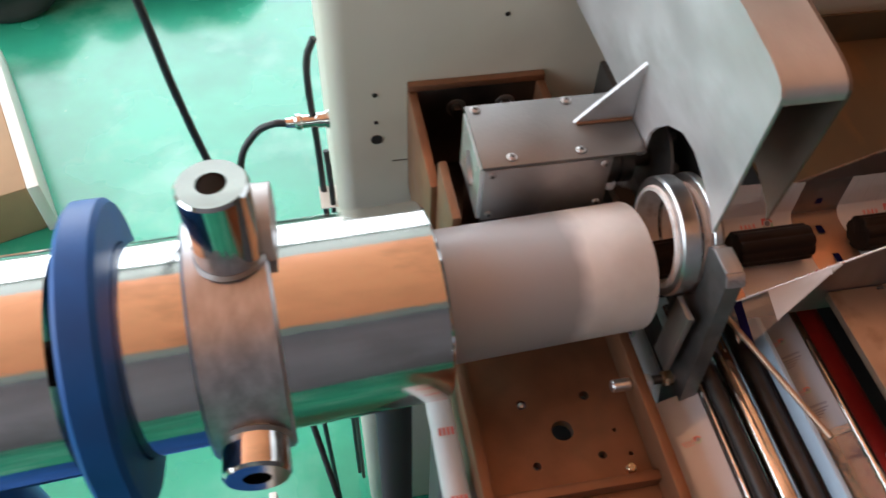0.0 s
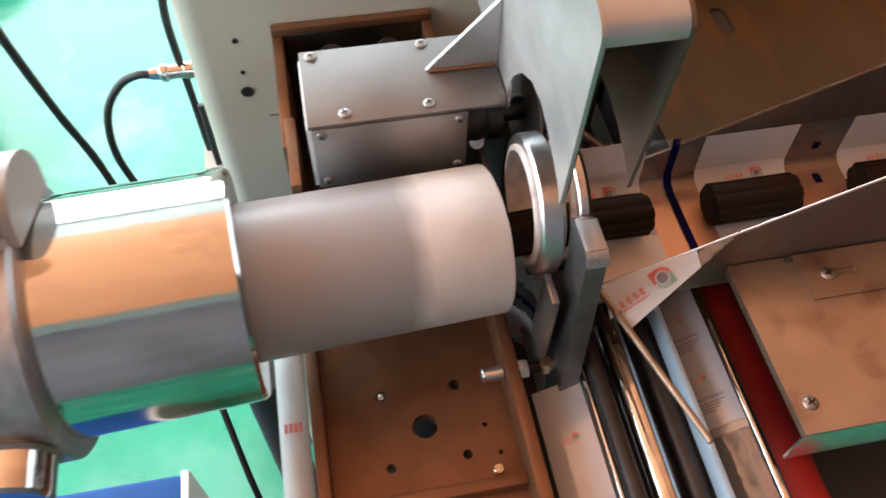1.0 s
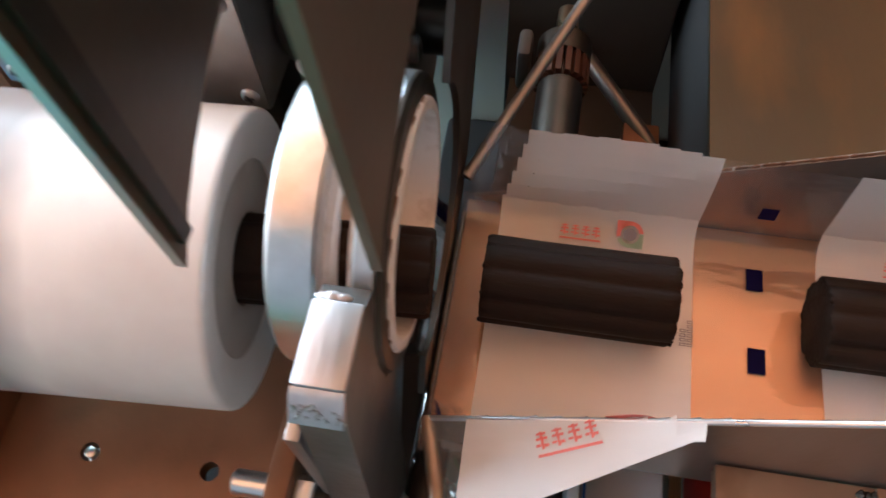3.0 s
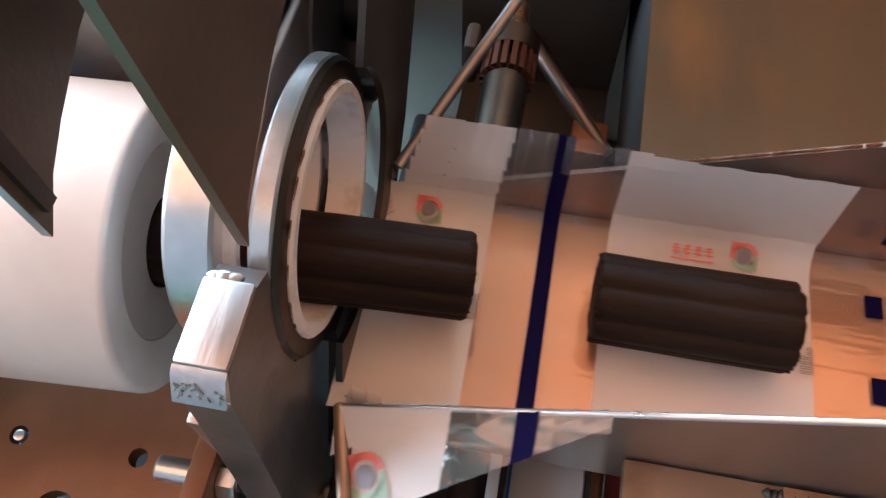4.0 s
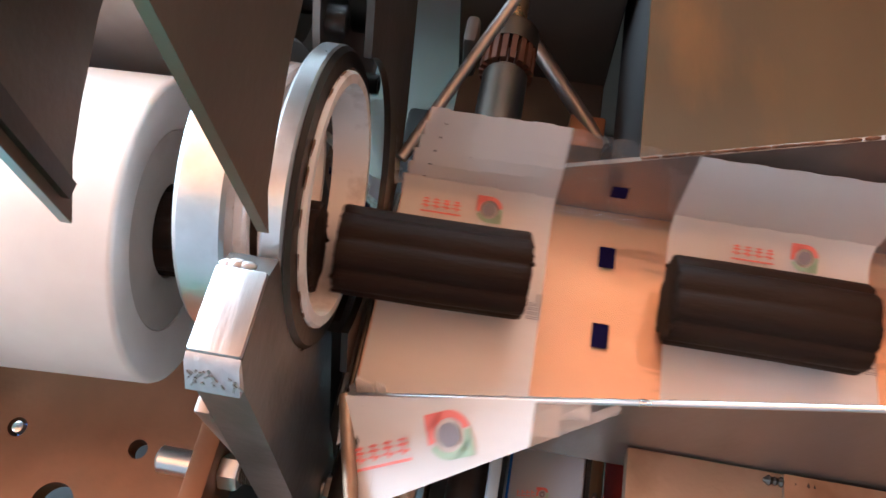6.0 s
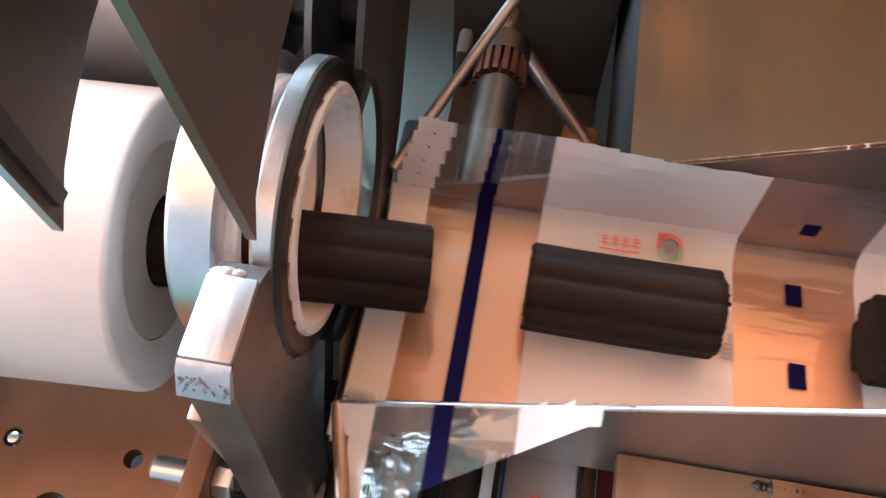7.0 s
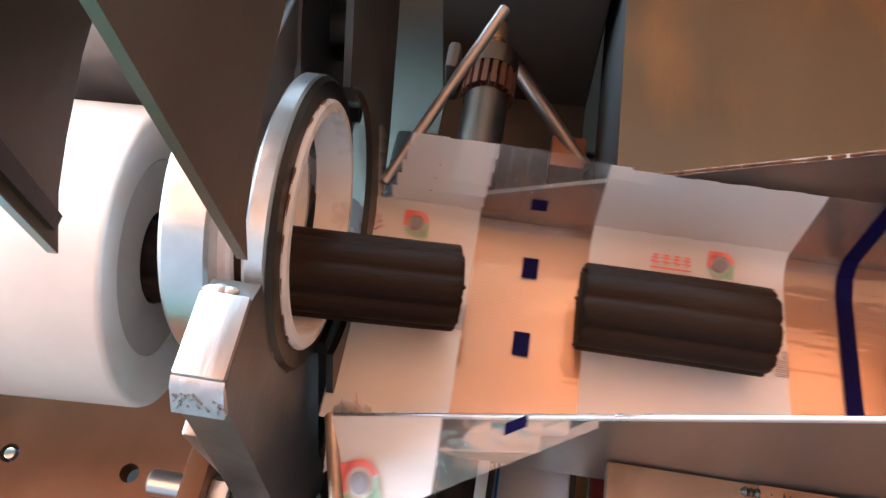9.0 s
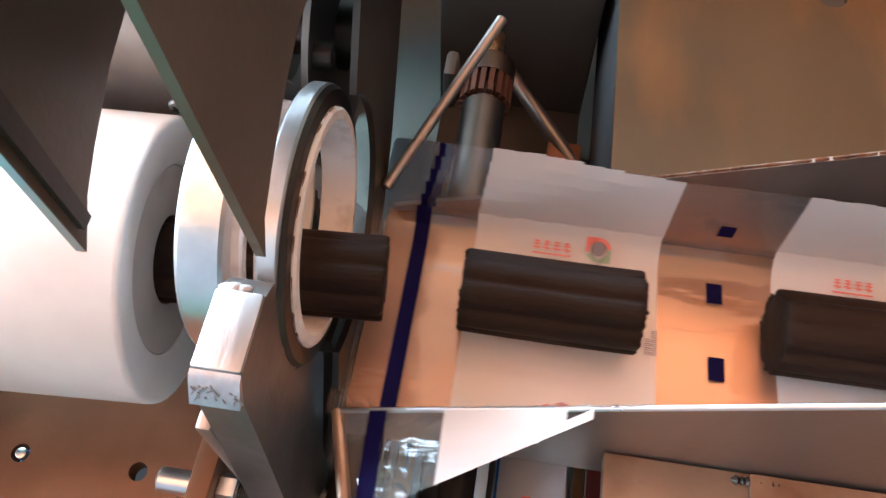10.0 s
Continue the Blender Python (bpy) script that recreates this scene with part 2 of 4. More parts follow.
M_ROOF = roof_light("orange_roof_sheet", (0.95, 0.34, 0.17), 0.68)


# ---- mesh helpers ----
def mesh_of(name, bm, material, smooth=40):
    bmesh.ops.recalc_face_normals(bm, faces=bm.faces)
    me = bpy.data.meshes.new(name)
    bm.to_mesh(me)
    bm.free()
    for mt in material if isinstance(material, (list, tuple)) else [material]:
        me.materials.append(mt)
    if smooth:
        me.polygons.foreach_set("use_smooth", [True] * len(me.polygons))
        me.set_sharp_from_angle(angle=radians(smooth))
    return me


def part(name, bm, material, parent=None, label="", smooth=40):
    ob = new(name, mesh_of(name, bm, material, smooth))
    ob.parent = parent
    if label:
        tagged(ob, label)
    return ob


def thing(name, label, category, at=(0, 0, 0), group="", kind=""):
    ob = new(name)
    ob.empty_display_size = 0.02
    ob.location = at
    bpy.context.view_layer.update()
    return tagged(ob, label, category, group, kind)


def box(bm, x0, x1, y0, y1, z0, z1, bevel=0.0, m=None, segments=2):
    g = bmesh.ops.create_cube(bm, size=1)["verts"]
    bmesh.ops.transform(bm, matrix=Matrix.LocRotScale(((x0 + x1) / 2, (y0 + y1) / 2, (z0 + z1) / 2), None, (x1 - x0, y1 - y0, z1 - z0)), verts=g)
    if bevel:
        edges = list({e for v in g for e in v.link_edges})
        g = bmesh.ops.bevel(bm, geom=edges, offset=bevel, segments=segments, affect="EDGES", profile=0.5)["verts"]
        g = list({v for v in g})
    if m is not None:
        bmesh.ops.transform(bm, matrix=m, verts=g)
    return bm


def lathe(bm, profile, frame_m, n=64, closed=False):
    """Turns a profile of (along, radius) round the z axis of frame_m."""
    rings = []
    for a, r in profile:
        rings.append([bm.verts.new(frame_m @ Vector((r * math.cos(2 * math.pi * k / n), r * math.sin(2 * math.pi * k / n), a))) for k in range(n)])
    pairs = list(zip(rings, rings[1:])) + ([(rings[-1], rings[0])] if closed else [])
    for p, q in pairs:
        for k in range(n):
            bm.faces.new((p[k], p[(k + 1) % n], q[(k + 1) % n], q[k]))
    if not closed:
        for ring, r in ((rings[0], profile[0][1]), (rings[-1], profile[-1][1])):
            if r > 1e-5:
                bm.faces.new(ring)
    return bm


def along(p, d):
    """A frame at p whose z axis points along d."""
    return Matrix.Translation(p) @ Vector(d).to_track_quat("Z", "Y").to_matrix().to_4x4()


def rod(bm, a, b, r, n=20, chamfer=0.0):
    a, b = Vector(a), Vector(b)
    length = (b - a).length
    c = chamfer
    prof = [(0, r - c), (c, r), (length - c, r), (length, r - c)] if c else [(0, r), (length, r)]
    return lathe(bm, prof, along(a, b - a), n)


def slab(bm, outline, holes, m, t, bevel=0.0):
    """A plate: an outline in (u, v), extruded by t along w; m maps (u, v, w) into the world. Holes are outlines too."""
    geo = []
    for loop in [outline, *holes]:
        vs = [bm.verts.new((u, v, 0)) for u, v in loop]
        geo += [bm.edges.new((vs[i], vs[(i + 1) % len(vs)])) for i in range(len(vs))]
    faces = [f for f in bmesh.ops.triangle_fill(bm, use_beauty=True, use_dissolve=False, edges=geo)["geom"] if isinstance(f, bmesh.types.BMFace)]
    ext = bmesh.ops.extrude_face_region(bm, geom=faces)
    bmesh.ops.translate(bm, vec=(0, 0, t), verts=[v for v in ext["geom"] if isinstance(v, bmesh.types.BMVert)])
    bmesh.ops.transform(bm, matrix=m, verts=bm.verts)
    return bm


def circle(u, v, r, n=40, a0=0.0, a1=360.0):
    k = n if abs(a1 - a0) >= 359.9 else n - 1
    return [(u + r * math.cos(radians(a0 + (a1 - a0) * i / k)), v + r * math.sin(radians(a0 + (a1 - a0) * i / k))) for i in range(n)]


def hexagon(bm, m, af, h, c=0.0008):
    r = af / math.sqrt(3)
    return lathe(bm, [(0, r * 0.93), (c, r), (h - c, r), (h, r * 0.93)], m, 6)


def arc_path(bm, pts, r, n=10):
    """A round cable through points, smoothed."""
    P = [Vector(p) for p in pts]
    fine = []
    for i in range(len(P) - 1):
        p0, p1, p2, p3 = P[max(i - 1, 0)], P[i], P[i + 1], P[min(i + 2, len(P) - 1)]
        for k in range(8):
            t = k / 8
            fine.append(0.5 * (2 * p1 + (p2 - p0) * t + (2 * p0 - 5 * p1 + 4 * p2 - p3) * t * t + (3 * p1 - p0 - 3 * p2 + p3) * t**3))
    fine.append(P[-1])
    rings = []
    for i, p in enumerate(fine):
        d = fine[min(i + 1, len(fine) - 1)] - fine[max(i - 1, 0)]
        f = along(p, d)
        rings.append([bm.verts.new(f @ Vector((r * math.cos(2 * math.pi * k / n), r * math.sin(2 * math.pi * k / n), 0))) for k in range(n)])
    for p, q in zip(rings, rings[1:]):
        for k in range(n):
            bm.faces.new((p[k], p[(k + 1) % n], q[(k + 1) % n], q[k]))
    bm.faces.new(rings[0]), bm.faces.new(rings[-1])
    return bm


NEW = bmesh.new
YZ = Matrix(((0, 0, 1, 0), (1, 0, 0, 0), (0, 1, 0, 0), (0, 0, 0, 1)))  # (u, v, w) -> (y, z, x)


def plate_x(outline, holes, x, t):
    """A plate across the line: outline in (y, z), from x to x + t."""
    return slab(NEW(), outline, holes, Matrix.Translation((x, 0, 0)) @ YZ, t)


def plate_z(outline, holes, z, t):
    return slab(NEW(), outline, holes, Matrix.Translation((0, 0, z)), t)


def pan_screw(parent, p, d, r=0.004, name="screw", cross=True):
    """A pan-head screw with a cross recess, standing on p and facing d."""
    f = along(p, d)
    bm = NEW()
    r *= 0.88
    lathe(bm, [(-0.001, r * 0.98), (0.0004, r), (0.0012, r * 0.85), (0.0016, r * 0.5), (0.0016, 0.0)], f, 24)
    ob = part(name, bm, M_STEEL, parent)
    bm = NEW()
    for a in (0.4, 0.4 + math.pi / 2):
        box(bm, -r * 0.55, r * 0.55, -r * 0.14, r * 0.14, 0.0010, 0.0017, m=f @ Matrix.Rotation(a, 4, "Z"))
    part("recess", bm, M_BLACK, ob)
    return ob


# ---- the room ----
R = ROOM
part("ground", box(NEW(), R["x0"] - 0.2, R["x1"] + 0.2, R["y0"] - 0.2, R["y1"] + 0.2, -0.1, 0), M_GREEN, smooth=0)
tagged(bpy.data.objects["ground"], "glossy green epoxy workshop floor, scuffed", "floor", kind="structure")
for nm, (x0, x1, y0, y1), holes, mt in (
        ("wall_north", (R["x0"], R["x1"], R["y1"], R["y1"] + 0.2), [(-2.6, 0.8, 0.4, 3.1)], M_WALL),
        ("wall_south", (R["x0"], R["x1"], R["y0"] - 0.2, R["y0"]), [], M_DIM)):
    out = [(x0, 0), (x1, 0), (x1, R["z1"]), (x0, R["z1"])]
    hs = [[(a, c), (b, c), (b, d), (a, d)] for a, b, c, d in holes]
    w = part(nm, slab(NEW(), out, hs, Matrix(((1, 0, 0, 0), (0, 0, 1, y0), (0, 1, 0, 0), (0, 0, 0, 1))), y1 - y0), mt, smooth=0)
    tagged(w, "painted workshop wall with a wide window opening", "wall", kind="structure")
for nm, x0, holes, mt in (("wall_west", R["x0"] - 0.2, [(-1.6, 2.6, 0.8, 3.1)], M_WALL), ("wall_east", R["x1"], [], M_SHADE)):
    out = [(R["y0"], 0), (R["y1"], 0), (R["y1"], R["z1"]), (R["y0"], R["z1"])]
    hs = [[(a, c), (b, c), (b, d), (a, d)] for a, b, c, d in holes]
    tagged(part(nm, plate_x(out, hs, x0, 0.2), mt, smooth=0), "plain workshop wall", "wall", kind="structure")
part("ceiling", box(NEW(), R["x0"] - 0.2, R["x1"] + 0.2, R["y0"] - 0.2, R["y1"] + 0.2, R["z1"], R["z1"] + 0.15), M_WALL, smooth=0)
tagged(bpy.data.objects["ceiling"], "plain workshop ceiling", "ceiling", kind="structure")
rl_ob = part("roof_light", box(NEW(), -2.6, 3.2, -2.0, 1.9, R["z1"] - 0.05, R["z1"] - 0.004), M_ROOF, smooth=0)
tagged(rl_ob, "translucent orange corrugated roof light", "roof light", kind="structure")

# ---- the extruder ----
A0, AD = Vector((0, -0.0602, 0.9451)), Vector((1, 0.0717, -0.0376)).normalized()


def on_axis(x):
    return A0 + AD * (x / AD.x)


AXF = along(on_axis(0), AD)


def turned(profile, n=72, closed=False):
    """Turned round the extruder's axis; profile by x."""
    return lathe(NEW(), [(x / AD.x, r) for x, r in profile], AXF, n, closed)


ext = thing("extruder", "polished steel extruder barrel with a satin pale outlet tube", "extruder", on_axis(-0.1))


def under(bm, thing_ob):
    """Moves a world-space mesh into its thing's space."""
    bmesh.ops.transform(bm, matrix=Matrix.Translation(-thing_ob.location), verts=bm.verts)
    return bm


part("outlet_tube", under(turned([(-0.07, 0.0290), (-0.07, 0.0435), (0.0832, 0.0435), (0.0842, 0.0432), (0.0847, 0.0426), (0.0848, 0.0416), (0.0828, 0.0290)], 96, True), ext), M_NYLON, ext, "white nylon outlet tube, greyer towards the barrel", 35)
part("end_disc", under(turned([(0.060, 0.0135), (0.060, 0.0288), (0.0822, 0.0288), (0.0825, 0.0284), (0.0825, 0.0138), (0.081, 0.0134)], 72, True), ext), M_DISC, ext, "greyish smeared outlet disc", 35)
part("barrel", under(turned([(-0.24, 0.019), (-0.24, 0.0635), (-0.0545, 0.0635), (-0.0525, 0.062), (-0.0525, 0.0437), (-0.06, 0.019)], 96, True), ext), M_CHROME, ext, "mirror-polished steel barrel", 30)
part("rear_barrel", under(turned([(-0.62, 0.019), (-0.62, 0.066), (-0.262, 0.066), (-0.262, 0.019)], 96, True), ext), M_CHROME, ext, "polished steel rear barrel", 30)
part("clamp_collar", under(turned([(-0.193, 0.0636), (-0.193, 0.071), (-0.191, 0.073), (-0.149, 0.073), (-0.147, 0.071), (-0.147, 0.0636)], 96, True), ext), M_SATIN, ext, "satin steel clamp collar", 30)
part("blue_flange", under(turned([(-0.252, 0.0645), (-0.252, 0.088), (-0.249, 0.091), (-0.234, 0.091), (-0.231, 0.088), (-0.2295, 0.074), (-0.2295, 0.0645)], 96, True), ext), M_BLUE, ext, "blue painted flange", 30)
for k, ang in enumerate((88, 182, 300)):
    d = Vector((0, math.cos(radians(ang)), math.sin(radians(ang))))
    c = on_axis(-0.164)
    f = along(c + d * 0.068, d)
    top = 0.056 if k == 0 else 0.026
    b = part("port_boss", under(lathe(NEW(), [(0, 0.0185), (top - 0.002, 0.0185), (top, 0.0172), (top, 0.0078), (top - 0.012, 0.0074), (0, 0.0074)], f, 48, True), ext), M_CHROME, ext, "chromed round port boss", 30)
    part("port_hole", under(lathe(NEW(), [(top - 0.014, 0.0073), (top - 0.013, 0.0073)], f, 32), ext), M_BLACK, b)
    part("weld_bead", under(lathe(NEW(), [(0.003, 0.0186), (0.0045, 0.0205), (0.0065, 0.0186)], f, 48, True), ext), M_STEEL, b)
for ang in (72,):
    lob = [(0.073 + 0.022 * math.cos(radians(a)), 0.026 * math.sin(radians(a))) for a in range(-90, 91, 15)]
    # the frame's first axis turned to the world's up
    q = Matrix.Translation(on_axis(-0.152)) @ Matrix(((0, 0, AD.x, 0), (math.cos(radians(ang)), -math.sin(radians(ang)), 0, 0), (math.sin(radians(ang)), math.cos(radians(ang)), 0, 0), (0, 0, 0, 1)))
    bm = slab(NEW(), [*lob, (0.0642, 0.026), (0.0642, -0.026)], [], q, 0.012)
    part("knob_lobe", under(bm, ext), M_LOBE, ext, "smooth grey plastic grip lobe")

# the blue stand below the barrel
stand = thing("machine_stand", "blue painted steel extruder stand with pale trim", "machine stand", (-0.28, -0.11, 0))
part("body", under(box(NEW(), -0.66, -0.224, -0.52, 0.048, 0.0, 0.415, 0.006), stand), M_BLUE, stand)
part("trim", under(box(NEW(), -0.2232, -0.214, -0.522, 0.050, 0.0, 0.418, 0.001), stand), M_PAPER, stand, "pale edge trim")
for x in (-0.55, -0.36):
    part("pillar", under(rod(NEW(), (x, -0.10, 0.4155), (x, -0.10, 0.90), 0.03, 32), stand), M_BLUE, stand)
for x in (-0.218,):
    part("bolt_head", under(hexagon(NEW(), along((x + 0.004, 0.02, 0.38), (1, 0, 0)), 0.010, 0.006), stand), M_ALU, stand)

# ---- the channel bed ----
bed = thing("channel_bed", "bronze-brown steel channel bed with drilled holes", "machine bed", (0.035, -0.1, 0.845))
HOLES = [(0.0096, -0.0985, 0.0036), (0.0566, -0.0985, 0.0036), (0.0335, -0.1226, 0.0078), (0.056, -0.1448, 0.003), (0.0093, -0.1455, 0.003), (0.070, -0.128, 0.0016), (0.076, -0.147, 0.0016)]
OUT = [(-0.026, -0.32), (0.092, -0.32), (0.092, 0.055), (-0.026, 0.055)]
for yr in (-0.28, 0.02):
    part("cross_rail", under(box(NEW(), -0.024, 0.09, yr, yr + 0.02, 0.7702, 0.8415, 0.001), bed), M_PIT, bed)
part("bed_plate", under(plate_z(OUT, [circle(x, y, r, 28) for x, y, r in HOLES], 0.842, 0.008), bed), M_BROWN, bed, "drilled brown base plate")
part("side_wall", under(box(NEW(), -0.034, -0.0262, -0.32, 0.055, 0.80, 0.866, 0.001), bed), M_BROWN, bed)
part("side_wall", under(box(NEW(), 0.0865, 0.0945, -0.32, 0.030, 0.8505, 0.8785, 0.001), bed), M_BROWN, bed)
part("end_wall", under(box(NEW(), -0.026, 0.0864, -0.172, -0.165, 0.8503, 0.862, 0.001), bed), M_BROWN, bed)
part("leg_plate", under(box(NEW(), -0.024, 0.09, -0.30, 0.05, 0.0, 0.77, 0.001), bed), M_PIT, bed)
bm = NEW()
lathe(bm, [(0, 0.0033), (0.0035, 0.0033), (0.004, 0.0028)], along((0.072, -0.158, 0.8503), (0, 0, 1)), 20)
part("plug", under(bm, bed), M_BRASS, bed)
# bright disc added in the hole, standing for the lit floor seen through it
bm = NEW()
lathe(bm, [(-0.004, 0.0021), (0.001, 0.0021), (0.0014, 0.0012)], along((0.0096, -0.0985, 0.8490), (0, 0, 1)), 20)
part("floor_glint_disc", under(bm, bed), M_ALU, bed, "small bright disc for the lit floor seen through the hole")

# the film web beside the bed and the support foot
web = thing("film_web", "white printed film web hanging beside the bed", "film", (-0.042, -0.12, 0.8))
bm = NEW()
lathe(bm, [(0, 0.0095), (0.20, 0.0095)], along((-0.047, -0.23, 0.835), (0, 1, 0)), 32)
part("web_roll", under(bm, web), M_WHITE_FILM, web)
for y in (-0.11, -0.16, -0.2):
    bm = NEW()
    for j in range(4):
        box(bm, -0.052 + 0.003 * j, -0.050 + 0.003 * j, y, y + 0.006, 0.8446, 0.8449)
    part("print_bar", under(bm, web), M_INK_RED, web)
part("support_post", under(rod(NEW(), (-0.047, -0.13, 0.0), (-0.047, -0.13, 0.8256), 0.008, 24), web), M_PIT, web)
foot = tagged(part("foot_post", rod(NEW(), (-0.075, -0.03, 0.0), (-0.075, -0.03, 0.77), 0.016, 32, 0.002), M_PIT), "dark grey round support post on the floor", "post")

# ---- the cream cabinet behind ----
cab = thing("machine_cabinet", "tall cream enamelled machine cabinet with small holes", "cabinet", (0.4, 0.3, 0))
bm = NEW()
c = 0.018
out = [(-0.098 + c - c * math.cos(radians(a)), 0.177 + c - c * math.sin(radians(a))) for a in range(0, 91, 10)] + [(0.95, 0.177), (0.95, 0.62), (-0.098, 0.62)]
part("cabinet_body", under(slab(NEW(), out, [], Matrix.Identity(4), 1.028), cab), M_CABINET, cab)
for x, z, r in ((-0.0585, 0.8627, 0.0052), (-0.0583, 0.8831, 0.0019), (-0.0584, 0.9142, 0.0023), (0.052, 0.985, 0.002)):
    part("hole", under(lathe(NEW(), [(0, r), (0.0006, r)], along((x, 0.1768, z), (0, -1, 0)), 28), cab), M_BLACK, cab)
part("panel_seam", under(box(NEW(), -0.045, -0.02, 0.1764, 0.1769, 0.8335, 0.8343), cab), M_BLACK, cab)
con = part("cable_connector", under(lathe(NEW(), [(0, 0.009), (0.004, 0.009), (0.004, 0.0072), (0.012, 0.0072), (0.013, 0.0062), (0.026, 0.0062), (0.027, 0.0078), (0.031, 0.0078), (0.033, 0.0055), (0.041, 0.0045)], along((-0.0978, 0.2228, 0.852), (-1, 0, 0)), 32), cab), M_CHROME, cab, "chromed round cable connector")
for ob_name, pts, r in (
        ("looped_cable", [(-0.139, 0.2235, 0.8512), (-0.150, 0.226, 0.850), (-0.168, 0.230, 0.838), (-0.186, 0.226, 0.812), (-0.192, 0.218, 0.77), (-0.182, 0.208, 0.72), (-0.165, 0.2, 0.62), (-0.155, 0.19, 0.4), (-0.15, 0.18, 0.03)], 0.0036),
        ("hanging_cable", [(-0.262, 0.2, 1.35), (-0.241, 0.2, 1.10), (-0.231, 0.2, 1.0), (-0.225, 0.2, 0.925), (-0.215, 0.2, 0.845), (-0.200, 0.195, 0.770), (-0.180, 0.16, 0.66), (-0.16, 0.09, 0.53), (-0.135, 0.0, 0.44), (-0.12, -0.04, 0.3), (-0.11, -0.03, 0.01)], 0.0036),
        ("side_cable", [(-0.104, 0.236, 0.935), (-0.112, 0.234, 0.915), (-0.114, 0.230, 0.88), (-0.112, 0.226, 0.80), (-0.112, 0.225, 0.60), (-0.112, 0.23, 0.02)], 0.0034),
        ("side_cable", [(-0.105, 0.214, 0.82), (-0.104, 0.208, 0.79), (-0.104, 0.205, 0.74), (-0.106, 0.21, 0.55), (-0.106, 0.22, 0.02)], 0.003)):
    tagged(part(ob_name, arc_path(NEW(), pts, r), M_RUBBER, smooth=60), "black rubber-sheathed cable hanging by the cabinet", "cable")
part("cable_tie", under(box(NEW(), -0.1165, -0.0985, 0.2, 0.231, 0.752, 0.7535), cab), M_PAPER, cab)

# ---- gear box and its brown bracket ----
gb = thing("gear_box", "brushed steel drive box with cross-head screws", "gear box", (0.035, 0.023, 0.95))
part("box_body", under(box(NEW(), -0.0075, 0.0785, -0.0055, 0.051, 0.9495, 0.9985, 0.0006), gb), M_STEEL, gb)
part("top_plate", under(box(NEW(), -0.0095, 0.101, -0.0070, 0.0535, 0.9987, 1.0012, 0.0005), gb), M_PLATE, gb, "flat steel top plate")
part("front_plate", under(box(NEW(), -0.008, 0.0785, -0.0073, -0.0057, 0.951, 0.9984, 0.0004), gb), M_STEEL, gb)
part("side_plate", under(plate_x([(-0.005, 0.951), (0.050, 0.951), (0.050, 0.998), (-0.005, 0.998)], [circle(0.022, 0.974, 0.012, 24), *[circle(y, z, 0.0022, 12) for y in (0.004, 0.041) for z in (0.958, 0.990)]], -0.0105, 0.0028), gb), M_ALU, gb, "drilled end plate")
for x, y in ((-0.003, 0.0484), (0.0115, 0.0), (0.058, 0.0), (0.0617, 0.0490)):
    pan_screw(gb, Vector((x, y, 1.0012)) - gb.location, (0, 0, 1), 0.0042)
for x, z in ((-0.0028, 0.9939), (0.0736, 0.9939), (-0.0028, 0.957), (0.0736, 0.957)):
    pan_screw(gb, Vector((x, -0.0073, z)) - gb.location, (0, -1, 0), 0.0034)
part("gusset", under(slab(NEW(), [(0.0605, 1.0013), (0.102, 1.0013), (0.102, 1.046)], [], Matrix(((1, 0, 0, 0), (0, 0, 1, 0.0255), (0, 1, 0, 0), (0, 0, 0, 1))), 0.0025), gb), M_HOOD, gb, "triangular welded gusset")
part("weld_line", under(rod(NEW(), (0.062, 0.0243, 1.0016), (0.101, 0.0243, 1.0016), 0.0013, 8), gb), M_BROWN, gb)
part("shaft", under(rod(NEW(), (0.0786, 0.024, 0.966), (0.131, 0.024, 0.966), 0.0085, 32), gb), M_DARK, gb, "dark oiled drive shaft")
cp = part("coupling", under(lathe(NEW(), [(0, 0.0086), (0, 0.0165), (0.002, 0.018), (0.012, 0.018), (0.012, 0.016), (0.015, 0.016), (0.015, 0.018), (0.024, 0.018), (0.0245, 0.0086)], along((0.080, 0.024, 0.966), (1, 0, 0)), 40, True), gb), M_DARK, gb, "dark split coupling")
part("clamp_screw", under(lathe(NEW(), [(0, 0.0045), (0.003, 0.0045), (0.003, 0.0025), (0.001, 0.0022)], along((0.0885, 0.0095, 0.9555), (0, -0.8, 0.6)), 20), gb), M_ALU, gb)
part("drop_bracket", under(box(NEW(), 0.0905, 0.0955, -0.0055, 0.05, 0.86, 0.9465, 0.001), gb), M_STEEL, gb)
part("foot_plate", under(box(NEW(), -0.0065, 0.0785, 0.0, 0.05, 0.8505, 0.9490, 0.001), gb), M_DARK, gb)

br = thing("support_bracket", "brown painted steel bracket frame on the cabinet", "bracket", (0.03, 0.1, 0.83))
for x in (-0.0305, 0.0825):
    part("side_plate", under(box(NEW(), x, x + 0.0075, 0.058, 0.1762, 0.80, 0.9195, 0.001), br), M_BROWN, br)
part("cross_bar", under(box(NEW(), -0.0305, 0.0900, 0.1690, 0.1762, 0.9197, 0.9265, 0.001), br), M_BROWN, br)
part("back_plate", under(box(NEW(), -0.0228, 0.0823, 0.1700, 0.1762, 0.80, 0.9192, 0.001), br), M_DARK, br)
for x in (0.012, 0.056):
    part("bolt_head", under(hexagon(NEW(), along((x, 0.1685, 0.898), (0, -1, 0)), 0.011, 0.008), br), M_DARK, br)
    part("washer", under(lathe(NEW(), [(0, 0.009), (0.0012, 0.009)], along((x, 0.1699, 0.898), (0, -1, 0)), 24), br), M_STEEL, br)
part("floor_plate", under(box(NEW(), -0.0228, 0.0823, 0.058, 0.1698, 0.80, 0.83, 0.001), br), M_DARK, br)
